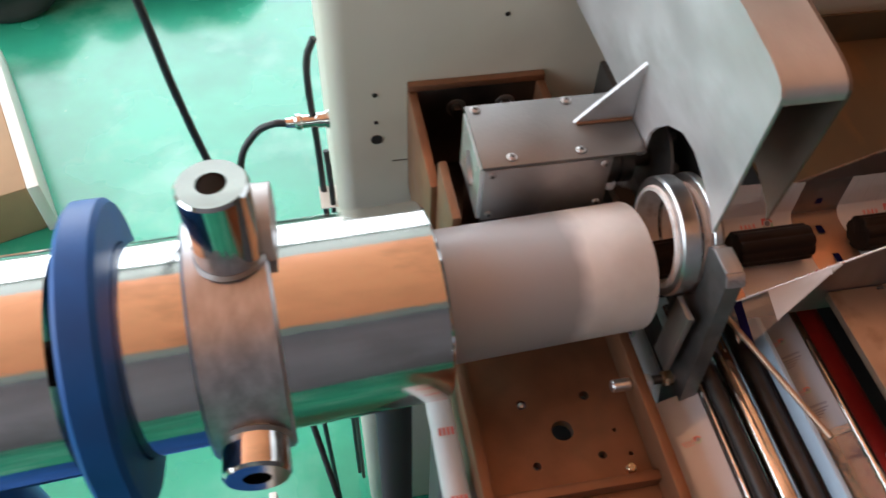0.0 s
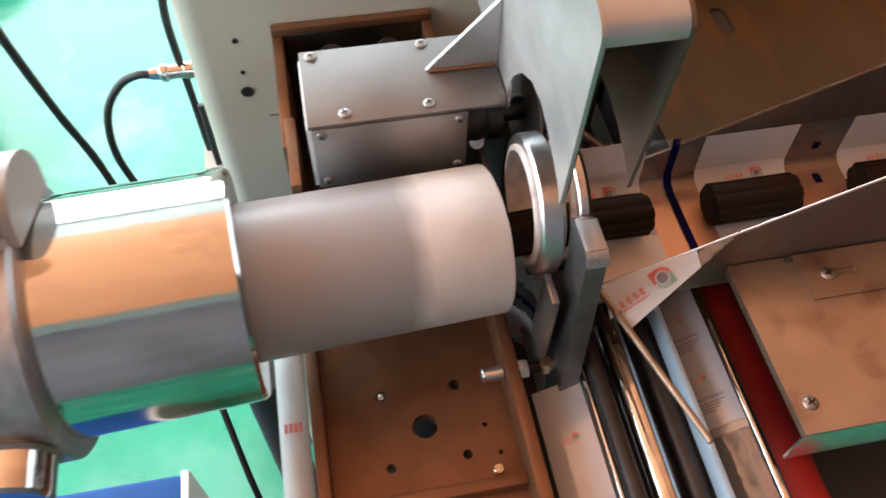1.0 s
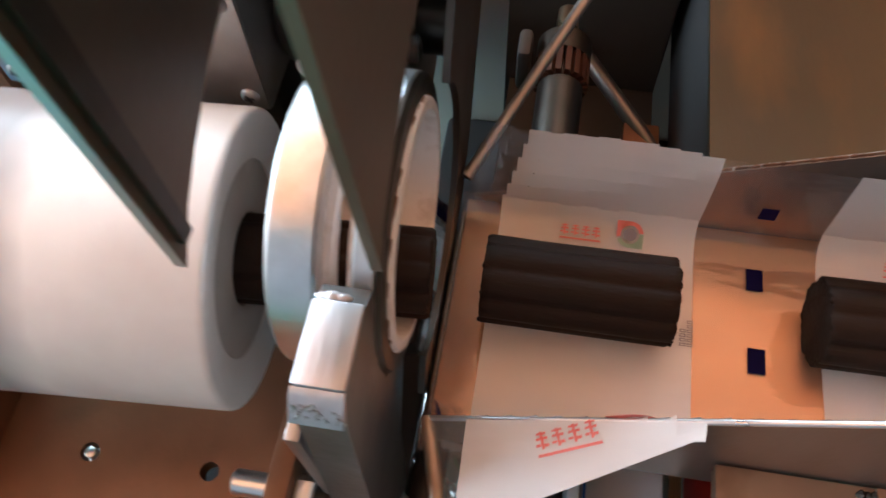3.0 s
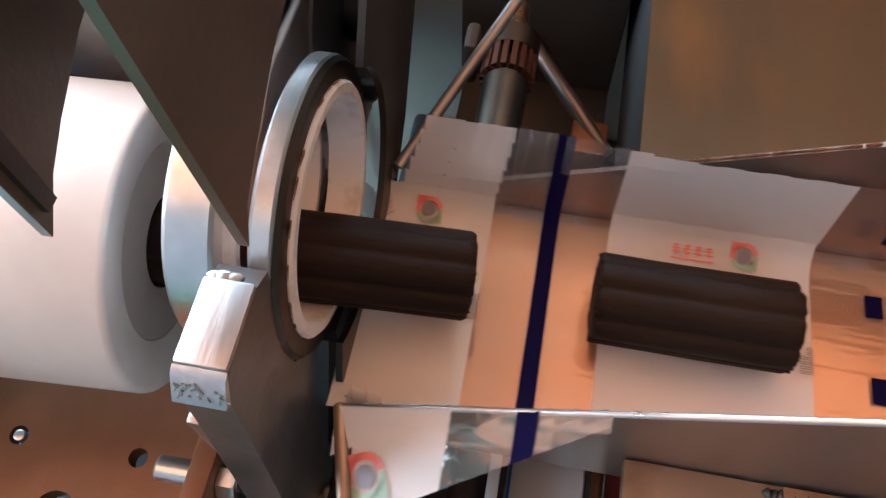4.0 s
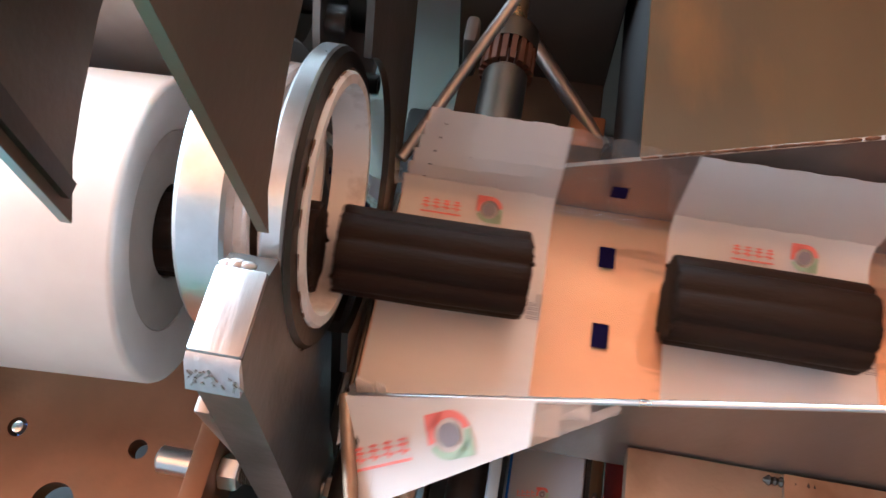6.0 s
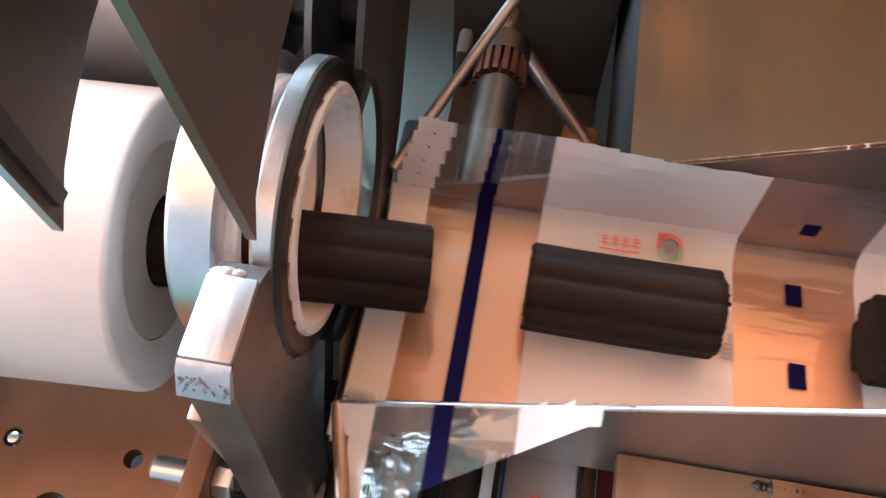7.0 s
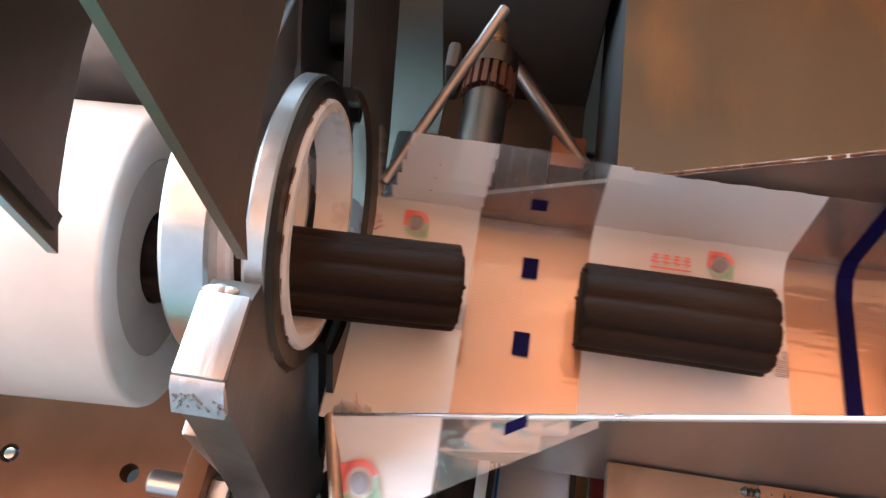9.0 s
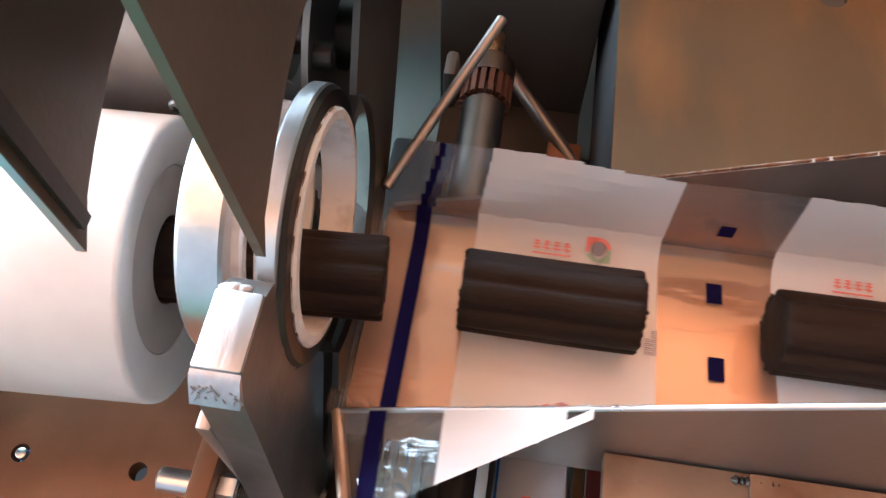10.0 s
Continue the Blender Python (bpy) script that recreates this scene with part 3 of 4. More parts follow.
for x in (-0.0255, 0.0825):
    part("front_post", under(box(NEW(), x, x + 0.0065, 0.0005, 0.0575, 0.80, 0.9470 if x < 0 else 0.86, 0.001), br), M_BROWN, br)

# ---- the cutter hood ----
hood = thing("cutter_guard", "grey steel cutter guard with two pointed side plates", "machine guard", (0.12, 0.0, 1.08))
ARCH = [(-0.0935, 1.0215), (-0.088, 1.029), (-0.080, 1.0335), (-0.066, 1.0400), (-0.052, 1.0440), (-0.036, 1.0430), (-0.018, 1.0330), (-0.006, 1.020), (0.0, 1.010)]
TOP = [(0.165, 1.100), (0.10, 1.128), (0.05, 1.139), (0.0, 1.1405), (-0.05, 1.137), (-0.082, 1.1325), (-0.092, 1.1300), (-0.0975, 1.1272), (-0.1005, 1.1235), (-0.1010, 1.1200)]
LEFT = [(-0.0960, 1.0215), *ARCH[1:], (0.001, 0.990), (0.006, 0.984), (0.046, 0.984), (0.0545, 0.99), (0.0545, 1.002), (0.165, 1.002), *TOP]
RIGHT = [(-0.0922, 1.0222), *ARCH[1:], (0.012, 1.0), (0.165, 1.0), *TOP]
part("left_plate", under(plate_x(LEFT, [], 0.1025, 0.002), hood), M_HOOD, hood, "pointed grey steel side plate", 25)
# thin dark brown sheet added over the left plate's inner side
part("inner_face", under(plate_x([(y, z - 0.0004) if z > 1.06 else (y, z + 0.0003) for y, z in LEFT], [], 0.10452, 0.00025), hood), M_GUARD, hood, "dark brown inner face", 25)
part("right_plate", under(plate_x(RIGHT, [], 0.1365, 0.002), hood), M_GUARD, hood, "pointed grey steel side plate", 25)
band = [(y, z) for y, z in TOP] + [(y + 0.0008, z - 0.0022) for y, z in reversed(TOP)]
part("top_band", under(plate_x(band, [], 0.1046, 0.0318), hood), M_HOOD, hood, "bent steel top band", 60)
part("stiffening_rib", under(plate_x([(-0.0945, 1.0275), (-0.0915, 1.0275), (-0.0925, 1.120), (-0.0985, 1.120)], [], 0.1046, 0.0016), hood), M_DARK, hood)

# ---- the rings and their arm ----
RC = (-0.046, 0.959)
RF = Matrix.Translation((0, *RC)) @ Matrix(((0, 0, 1, 0), (1, 0, 0, 0), (0, 1, 0, 0), (0, 0, 0, 1)))


def ring_piece(x0, x1, r0, r1, c=0.0008, n=80):
    return lathe(NEW(), [(x0, r0), (x0, r1 - c), (x0 + c, r1), (x1 - c, r1), (x1, r1 - c), (x1, r0)], RF, n, True)


guide = thing("guide_ring", "machined aluminium guide rings with white plastic liner on an arm", "guide ring", (0.118, -0.046, 0.959))
part("left_ring", under(lathe(NEW(), [(0.1036, 0.0346), (0.1036, 0.0392), (0.1050, 0.0404), (0.1150, 0.0406), (0.1160, 0.0398), (0.1160, 0.0346)], RF, 80, True), guide), M_ALU, guide, "bright aluminium ring", 30)
part("right_ring", under(ring_piece(0.1242, 0.1298, 0.0346, 0.0407), guide), M_ALU, guide, "bright aluminium ring", 30)
part("left_liner", under(ring_piece(0.1016, 0.1188, 0.0312, 0.0345, 0.0008), guide), M_LINER, guide, "stained white plastic liner", 30)
part("right_liner", under(ring_piece(0.1216, 0.1326, 0.0312, 0.0345, 0.0008), guide), M_LINER, guide, "stained white plastic liner", 30)
part("ring_rim", under(lathe(NEW(), [(0.1299, 0.0347), (0.1299, 0.0404), (0.1312, 0.0392), (0.1314, 0.0347)], RF, 80, True), guide), M_DARK, guide, "dark worn ring face", 30)
bm = NEW()
rng_w = random.Random(5)
for k in range(46):
    a = rng_w.uniform(0, 2 * math.pi)
    p = (0.1317, RC[0] + 0.0347 * math.cos(a), RC[1] + 0.0347 * math.sin(a))
    lathe(bm, [(-0.0010, 0.0002), (0, rng_w.uniform(0.0001, 0.0004)), (rng_w.uniform(0.001, 0.004), 0.0001)], along(p, (0, -math.sin(a), math.cos(a))), 6)
tagged(part("residue", under(bm, guide), M_RESIDUE, guide, "dried brown paste round the liner"), kind="stuff")
bm = NEW()
for x, r in ((0.1206, 0.0011), (0.1224, 0.0015), (0.1247, 0.0012)):
    lathe(bm, [(-0.0020, r * 0.4), (-0.0010, r * 0.9), (0, r), (0.0011, r * 0.9), (0.0020, r * 0.4)], along((x, -0.0836, 0.9893), (1, 0.1, 0)), 12)
part("weld_nub", under(bm, guide), M_SATIN, guide, "bright lumpy weld at the arm's head")
ARM = [(-0.0790, 0.9855), (-0.0850, 0.9890), (-0.1040, 0.9885), (-0.1078, 0.9840), (-0.1105, 0.955), (-0.118, 0.88), (-0.124, 0.815), (-0.104, 0.815), (-0.088, 0.872), (-0.082, 0.915), (-0.0745, 0.9300), (-0.0845, 0.945), (-0.0865, 0.962)]
part("arm", under(plate_x(ARM, [], 0.1186, 0.0112), guide), M_CAST, guide, "cast grey steel arm", 25)
part("arm_cap", under(box(NEW(), 0.1184, 0.1300, -0.1042, -0.0846, 0.9888, 0.9908, 0.0008), guide), M_SATIN, guide, "bright machined arm top")
part("web_plate", under(plate_x([(-0.0830, 0.918), (-0.0745, 0.9275), (-0.055, 0.92), (-0.064, 0.90), (-0.086, 0.862)], [], 0.1210, 0.006), guide), M_CAST, guide)
part("bridge", under(plate_x([(-0.066, 0.924), (-0.060, 0.922), (-0.046, 0.9175), (-0.032, 0.922), (-0.030, 0.915), (-0.066, 0.915)], [], 0.1060, 0.027), guide), M_DARK, guide)
part("arm_end", under(plate_x([(-0.1043, 0.9899), (-0.1062, 0.9891), (-0.1101, 0.9833), (-0.1080, 0.9824)], [], 0.1184, 0.0116), guide), M_SATIN, guide, "bright cast arm end with raised marks")
rng_s = random.Random(11)
bm = NEW()
for k in range(26):
    f = Matrix.Translation((0.1192 + rng_s.uniform(0, 0.0100), -0.1082, 0.9863)) @ Matrix.Rotation(radians(57), 4, "X") @ Matrix.Rotation(rng_s.uniform(-1.2, 1.2), 4, "Z")
    v = rng_s.uniform(-0.0026, 0.0016)
    box(bm, 0, rng_s.uniform(0.0003, 0.0006), v, v + rng_s.uniform(0.0005, 0.0014), 0.0, rng_s.uniform(0.00015, 0.00035), m=f)
tagged(part("stamped_mark", under(bm, guide), M_STEEL, guide, "rough raised cast marks"), kind="stuff")
part("strap", under(box(NEW(), 0.1070, 0.1115, -0.1050, -0.085, 0.881, 0.945, 0.001), guide), M_STEEL, guide)

bolt = thing("adjusting_bolt", "long threaded adjusting bolt with hex nuts", "bolt", (0.09, -0.1035, 0.8675))
part("bolt_shank", under(rod(NEW(), (0.072, -0.1035, 0.8675), (0.135, -0.1035, 0.8675), 0.003, 20), bolt), M_STEEL, bolt)
part("bolt_end", under(rod(NEW(), (0.0725, -0.1035, 0.8675), (0.0862, -0.1035, 0.8675), 0.0046, 24, 0.0008), bolt), M_ALU, bolt)
for x in (0.0948, 0.1100, 0.131):
    part("hex_nut", under(hexagon(NEW(), along((x, -0.1035, 0.8675), (1, 0, 0)), 0.0105, 0.0065), bolt), M_BRASS if x == 0.1100 else M_ALU, bolt)
for k in range(10):
    part("thread", under(lathe(NEW(), [(0, 0.0030), (0.0004, 0.0034), (0.0008, 0.0030)], along((0.1016 + 0.0008 * k, -0.1035, 0.8675), (1, 0, 0)), 16), bolt), M_DARK, bolt)

# ---- the collar plate and forming rods ----
COL = [(0.020, 1.045), (0.052, 1.000), (0.043, 0.966), (0.013, 0.928), (-0.006, 0.913), (-0.03, 0.9085), (-0.064, 0.9085), (-0.0765, 0.9115), (-0.0790, 0.9180)]
hole = circle(RC[0], RC[1], 0.0385, 40, 228, 410)
collar = thing("forming_collar", "dark steel film forming collar with two slanting rods", "forming collar", (0.14, -0.05, 0.92))
part("collar_plate", under(plate_x(COL + hole[::1], [], 0.1356, 0.0020), collar), M_DARK, collar, "black oxidised steel collar plate", 25)
part("back_rod", under(rod(NEW(), (0.1392, -0.0072, 0.9262), (0.1715, 0.053, 0.953), 0.0020, 20, 0.0006), collar), M_STEEL, collar, "slanting bare steel rod")
part("front_rod", under(rod(NEW(), (0.1405, -0.088, 0.927), (0.1701, -0.1888, 0.9276), 0.0020, 20, 0.0006), collar), M_TABLE, collar, "slanting bare steel rod")
part("floor_lip", under(box(NEW(), 0.1380, 0.1400, -0.088, -0.012, 0.9105, 0.9140, 0.0008), collar), M_DARK, collar)

# ---- cutter disc ----
disc = thing("cutter_disc", "rotating steel cutter disc with black cap screws", "cutter", (0.1205, 0.024, 0.966))
part("disc_plate", under(lathe(NEW(), [(-0.0010, 0.0), (-0.0010, 0.041), (0.0010, 0.041), (0.0010, 0.0)], along((0.1205, 0.024, 0.966), (1, 0, 0)), 56), disc), M_PLATE, disc)
part("disc_hub", under(lathe(NEW(), [(0.0011, 0.0), (0.0011, 0.012), (0.010, 0.012), (0.010, 0.0)], along((0.1205, 0.024, 0.966), (1, 0, 0)), 32), disc), M_DARK, disc)
for k in range(5):
    a = radians(36 * k + 10)
    p = (0.1216, 0.024 + 0.034 * math.cos(a), 0.966 + 0.034 * math.sin(a))
    b = part("cap_screw", under(lathe(NEW(), [(0, 0.0036), (0.005, 0.0036), (0.0055, 0.0032), (0.0055, 0.0018), (0.003, 0.0018), (0.003, 0.0)], along(p, (1, 0, 0)), 20), disc), M_BLACK, disc)
BL = [(0.03 * math.cos(radians(a)), 0.03 * math.sin(radians(a))) for a in (230, 250, 270, 290)] + [(0.060, -0.055), (0.085, -0.03), (0.088, -0.038), (0.064, -0.066), (0.03, -0.062)]
bm = slab(NEW(), BL, [], Matrix(((0, 0, 1, -0.0010), (1, 0, 0, 0), (0, 1, 0, 0), (0, 0, 0, 1))), 0.0011)
part("blade", bm, M_STEEL, disc, "thin curved cutting blade")

# ---- the trough that carries the film ----
trough = thing("film_trough", "stained stainless trough with rising side walls", "trough", (0.4, -0.05, 0.915))
XE = 1.05
part("trough_floor", under(box(NEW(), 0.1402, XE, -0.0878, -0.0082, 0.9130, 0.9155, 0.0004), trough), M_DUCT, trough, "flat stainless trough floor")


def side_wall(pts, y, t):
    return slab(NEW(), pts, [], Matrix(((1, 0, 0, 0), (0, 0, 1, y), (0, 1, 0, 0), (0, 0, 0, 1))), t)


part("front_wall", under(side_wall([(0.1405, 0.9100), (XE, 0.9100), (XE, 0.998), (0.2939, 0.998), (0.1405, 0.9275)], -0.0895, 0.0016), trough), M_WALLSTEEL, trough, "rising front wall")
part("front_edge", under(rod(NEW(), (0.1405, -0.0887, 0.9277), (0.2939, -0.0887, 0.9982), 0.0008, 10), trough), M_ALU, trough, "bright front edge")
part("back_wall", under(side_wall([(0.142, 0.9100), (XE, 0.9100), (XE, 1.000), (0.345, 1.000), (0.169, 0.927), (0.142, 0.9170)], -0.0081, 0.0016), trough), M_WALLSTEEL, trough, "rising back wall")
bm = NEW()
rng = random.Random(4)
for k in range(92):
    x = 0.215 + 0.0014 * k + rng.uniform(-0.001, 0.001)
    z = 0.927 + (x - 0.169) * 0.4148
    lathe(bm, [(-0.0012, 0.0003), (0, rng.uniform(0.0003, 0.0007)), (0.0014, 0.0003)], along((x, -0.0073, z + 0.0002), (1, 0, 0.41)), 7)
tagged(part("weld_bead", under(bm, trough), M_RUST, trough, "rusty weld bead along the back edge"), kind="stuff")

# ---- tables ----
tf = thing("front_table", "stained stainless table sheet with folded edge", "table sheet", (0.5, -0.14, 0.93))
part("sheet", under(box(NEW(), 0.2178, XE, -0.195, -0.0900, 0.9285, 0.9310, 0.0006), tf), M_TABLE, tf)
part("folded_edge", under(box(NEW(), 0.2182, 0.2195, -0.1945, -0.0905, 0.9245, 0.9284, 0.0004), tf), M_TABLE, tf, "bright folded edge")
part("front_fold", under(box(NEW(), 0.2197, XE, -0.1945, -0.1925, 0.895, 0.9284, 0.0004), tf), M_ALU, tf)
part("cover_strip", under(slab(NEW(), [(0.2575, -0.121), (0.45, -0.121), (0.45, -0.0905), (0.2575, -0.0905)], [[(0.2729 + 0.0026 * math.cos(radians(a)), -0.1062 + 0.0026 * math.sin(radians(a))) for a in range(90, 271, 20)] + [(0.289 + 0.0026 * math.cos(radians(a)), -0.1062 + 0.0026 * math.sin(radians(a))) for a in range(-90, 91, 20)]], Matrix.Translation((0, 0, 0.9312)), 0.0014), tf), M_TABLE, tf, "slotted cover strip")
pan_screw(tf, Vector((0.2729, -0.1062, 0.9326)) - tf.location, (0, 0, 1), 0.005)
pan_screw(tf, Vector((0.2277, -0.1789, 0.9310)) - tf.location, (0, 0, 1), 0.0048)
bm = NEW()
for k in range(9):
    lathe(bm, [(-0.0014, 0.0004), (0, rng.uniform(0.0009, 0.0016)), (0.0016, 0.0004)], along((0.254 + 0.0016 * k, -0.0925, 0.9314), (1, 0, 0)), 7)
tagged(part("weld_spot", under(bm, tf), M_DARK, tf, "dark weld spatter"), kind="stuff")

tb = thing("back_table", "yellow-brown stained stainless back sheet with a slot", "table sheet", (0.6, 0.08, 0.935))
SLOT = [(0.297 + 0.006 * math.cos(radians(a)), 0.1035 + 0.006 * math.sin(radians(a))) for a in range(180, 361, 18)] + [(0.297 + 0.006 * math.cos(radians(a)), 0.122 + 0.006 * math.sin(radians(a))) for a in range(0, 181, 18)]
part("sheet", under(plate_z([(0.2148, -0.0060), (XE, -0.0060), (XE, 0.1635), (0.2148, 0.1635)], [SLOT], 0.9335, 0.0022), tb), M_BACK, tb)
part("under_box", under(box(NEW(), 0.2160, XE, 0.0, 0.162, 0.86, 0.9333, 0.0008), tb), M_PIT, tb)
part("upstand", under(box(NEW(), 0.2148, XE, 0.1637, 0.1665, 0.9335, 0.965, 0.0005), tb), M_BACK, tb)

# machine base below the line
base = thing("lower_cabinet", "dark grey cabinet below the packing line", "cabinet", (0.5, 0, 0))
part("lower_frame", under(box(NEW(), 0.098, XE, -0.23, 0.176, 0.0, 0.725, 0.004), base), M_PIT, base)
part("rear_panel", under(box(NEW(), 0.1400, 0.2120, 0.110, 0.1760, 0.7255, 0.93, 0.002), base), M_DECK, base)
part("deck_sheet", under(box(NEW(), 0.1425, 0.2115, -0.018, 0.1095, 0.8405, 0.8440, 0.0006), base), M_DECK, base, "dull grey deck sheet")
part("diagonal_bar", under(rod(NEW(), (0.1710, 0.1100, 0.8720), (0.2120, 0.0580, 0.8620), 0.0036, 14, 0.0008), base), M_WALLSTEEL, base)
part("angle_bracket", under(box(NEW(), 0.196, 0.2115, 0.055, 0.072, 0.8505, 0.866, 0.001), base), M_BROWN, base)

# ---- rollers under the trough ----
def roller(name, x, z, r, y0, y1, material, label, extra=None):
    th = thing(name, label, "roller", (x, (y0 + y1) / 2, z), "rollers under the trough")
    part("roller_tube", under(lathe(NEW(), [(0, r - 0.0008), (0.0008, r), (y1 - y0 - 0.0008, r), (y1 - y0, r - 0.0008)], along((x, y0, z), (0, 1, 0)), 40), th), material, th)
    part("roller_shaft", under(rod(NEW(), (x, y0 - 0.012, z), (x, y1 + 0.012, z), r * 0.4, 20), th), M_STEEL, th)
    return th


roller("guide_roller", 0.1395, 0.878, 0.0055, -0.24, -0.02, M_BLACK, "slim black steel guide roller")
roller("guide_roller", 0.1575, 0.872, 0.0085, -0.24, -0.02, M_CHROME, "polished steel guide roller")
rl = roller("drive_roller", 0.1665, 0.897, 0.0090, -0.075, 0.060, M_DARK, "dark steel roller with a toothed end")
for k in range(18):
    a = 2 * math.pi * k / 18
    part("tooth", under(box(NEW(), 0.008, 0.0108, -0.0011, 0.0011, 0.0, 0.012, m=along((0.1665, 0.0605, 0.897), (0, 1, 0)) @ Matrix.Rotation(a, 4, "Z")), rl), M_RUSTY, rl)
part("collar", under(lathe(NEW(), [(0.0121, 0.011), (0.022, 0.011)], along((0.1665, 0.0605, 0.897), (0, 1, 0)), 32), rl), M_DARK, rl)
part("shaft_end", under(rod(NEW(), (0.1665, 0.0830, 0.897), (0.1665, 0.102, 0.897), 0.0045, 24, 0.0006), rl), M_BRASS, rl)
part("bearing", under(box(NEW(), 0.1480, 0.1535, 0.066, 0.080, 0.886, 0.908, 0.002), rl), M_PIT, rl, "worn steel bearing block")
roller("guide_roller", 0.1780, 0.868, 0.0075, -0.24, -0.02, M_BLACK, "black steel guide roller under the trough")
roller("tension_roller", 0.2172, 0.884, 0.0032, -0.24, -0.02, M_CHROME, "slim polished steel roller")
roller("red_roller", 0.2415, 0.851, 0.0165, -0.24, 0.01, M_RED, "red rubber covered nip roller")
sup = thing("side_rail", "blue-grey painted side rail under the trough", "rail", (0.186, -0.12, 0.88))
part("rail", under(box(NEW(), 0.1835, 0.1872, -0.24, -0.03, 0.876, 0.892, 0.0006), sup), M_RAIL, sup)
sub = thing("feed_film", "pale printed film running over the lower rollers", "film", (0.2, -0.12, 0.89))
FEED_X, FEED_R = 0.2015, 0.09


def feed_z(x, y):
    """The height of the feed film, which climbs away from the bed and is slightly arched."""
    return 0.880 + 0.66 * (x - FEED_X) - FEED_R + math.sqrt(FEED_R ** 2 - (x - FEED_X) ** 2)


def feed_sheet(x0, x1, y0, y1, lift, t=0.0002):
    bm = NEW()
    a = [x0 + (x1 - x0) * k / 12 for k in range(13)]
    rows = [[bm.verts.new((x, y, feed_z(x, y) + z)) for x in a] for y, z in ((y0, lift), (y1, lift), (y1, lift - t), (y0, lift - t))]
    for p, q in zip(rows, rows[1:] + rows[:1]):
        for k in range(12):
            bm.faces.new((p[k], p[k + 1], q[k + 1], q[k]))
    for k in (0, -1):
        bm.faces.new([r[k] for r in rows])
    return bm


part("web", under(feed_sheet(0.190, 0.2130, -0.165, -0.02, 0), sub), M_FEED, sub)
part("clear_border", under(feed_sheet(0.190, 0.2130, -0.240, -0.1653, 0), sub), M_CLEAR, sub)
part("blue_border", under(feed_sheet(0.1902, 0.1911, -0.164, -0.021, 0.0003), sub), M_BLUE, sub, "blue printed border line")
part("guide_plate", under(feed_sheet(0.1895, 0.2135, -0.170, -0.015, -0.0006, 0.0016), sub), M_STEEL, sub, "steel plate under the film")


def logo(name, f, s, parent):
    """A round printed mark: a red arc, a green arc and a grey centre, and bars for the writing beside it."""
    bm = NEW()
    slab(bm, circle(0, 0, s, 20, 20, 200) + circle(0, 0, s * 0.66, 20, 200, 20), [], Matrix.Identity(4), 0.00005)
    box(bm, -s * 1.05, -s * 0.1, s * 0.62, s * 1.0, 0, 0.00005)
    bmesh.ops.transform(bm, matrix=f, verts=bm.verts)
    a = part(name, bm, M_INK_RED, parent)
    bm = slab(NEW(), circle(0, 0, s, 20, 205, 375) + circle(0, 0, s * 0.66, 20, 375, 205), [], f, 0.00005)
    part("mark_arc", bm, M_INK_GREEN, parent)
    bm = slab(NEW(), circle(0, 0, s * 0.45, 20), [circle(0, 0, s * 0.2, 16)], f, 0.00005)
    part("mark_ring", bm, M_INK_GREY, parent)
    bm = NEW()
    for k in range(4):
        x = -s * 4.2 + k * s * 0.8
        for j, (w, h) in enumerate(((0.6, 0.14), (0.14, 0.62), (0.5, 0.12))):
            box(bm, x, x + s * w, -s * 0.1 + s * 0.25 * (j - 1), -s * 0.1 + s * 0.25 * (j - 1) + s * h, 0, 0.00005)
    box(bm, -s * 4.2, -s * 1.2, -s * 0.95, -s * 0.82, 0, 0.00005)
    bmesh.ops.transform(bm, matrix=f, verts=bm.verts)
    part("writing_bar", bm, M_INK_RED, parent)


def slope_bar(bm, x0, x1, y, h):
    """A printed bar lying on the feed film."""
    vs = [bm.verts.new((x, v, feed_z(x, v) + 0.0003)) for x, v in ((x0, y), (x1, y), (x1, y + h), (x0, y + h))]
    bm.faces.new(vs)


for y in (-0.058, -0.095, -0.135):
    f = Matrix.Translation(Vector((0.2015, y, feed_z(0.2015, y) + 0.0003)) - sub.location) @ Matrix.Rotation(-math.atan(0.66), 4, "Y")
    logo("mark", f, 0.0022, sub)
    bm = NEW()
    for k in range(16):
        x = 0.1935 + 0.0009 * k
        slope_bar(bm, x, x + 0.0006, y - 0.013, 0.0018)
    for k in range(4):
        slope_bar(bm, 0.1935, 0.2075 - 0.002 * k, y - 0.0155 - 0.0018 * k, 0.0008)
    part("writing_bar", under(bm, sub), M_INK_GREY, sub)
sub2 = thing("return_film", "grey-white printed film beside the forming arm", "film", (0.13, -0.14, 0.87))
RET = Matrix.Translation((0.117, 0, 0.8600)) @ Matrix.Rotation(radians(-28), 4, "Y") @ Matrix.Translation((-0.117, 0, -0.8600))
part("web", under(box(NEW(), 0.1010, 0.1330, -0.23, -0.115, 0.8595, 0.8600, m=RET), sub2), M_FEED, sub2)
part("edge_bar", under(rod(NEW(), (0.1345, -0.235, 0.8690), (0.1345, -0.045, 0.8690), 0.0028, 16), sub2), M_CHROME, sub2)
logo("mark", Matrix.Translation(-sub2.location) @ RET @ Matrix.Translation((0.121, -0.150, 0.8602)), 0.0026, sub2)

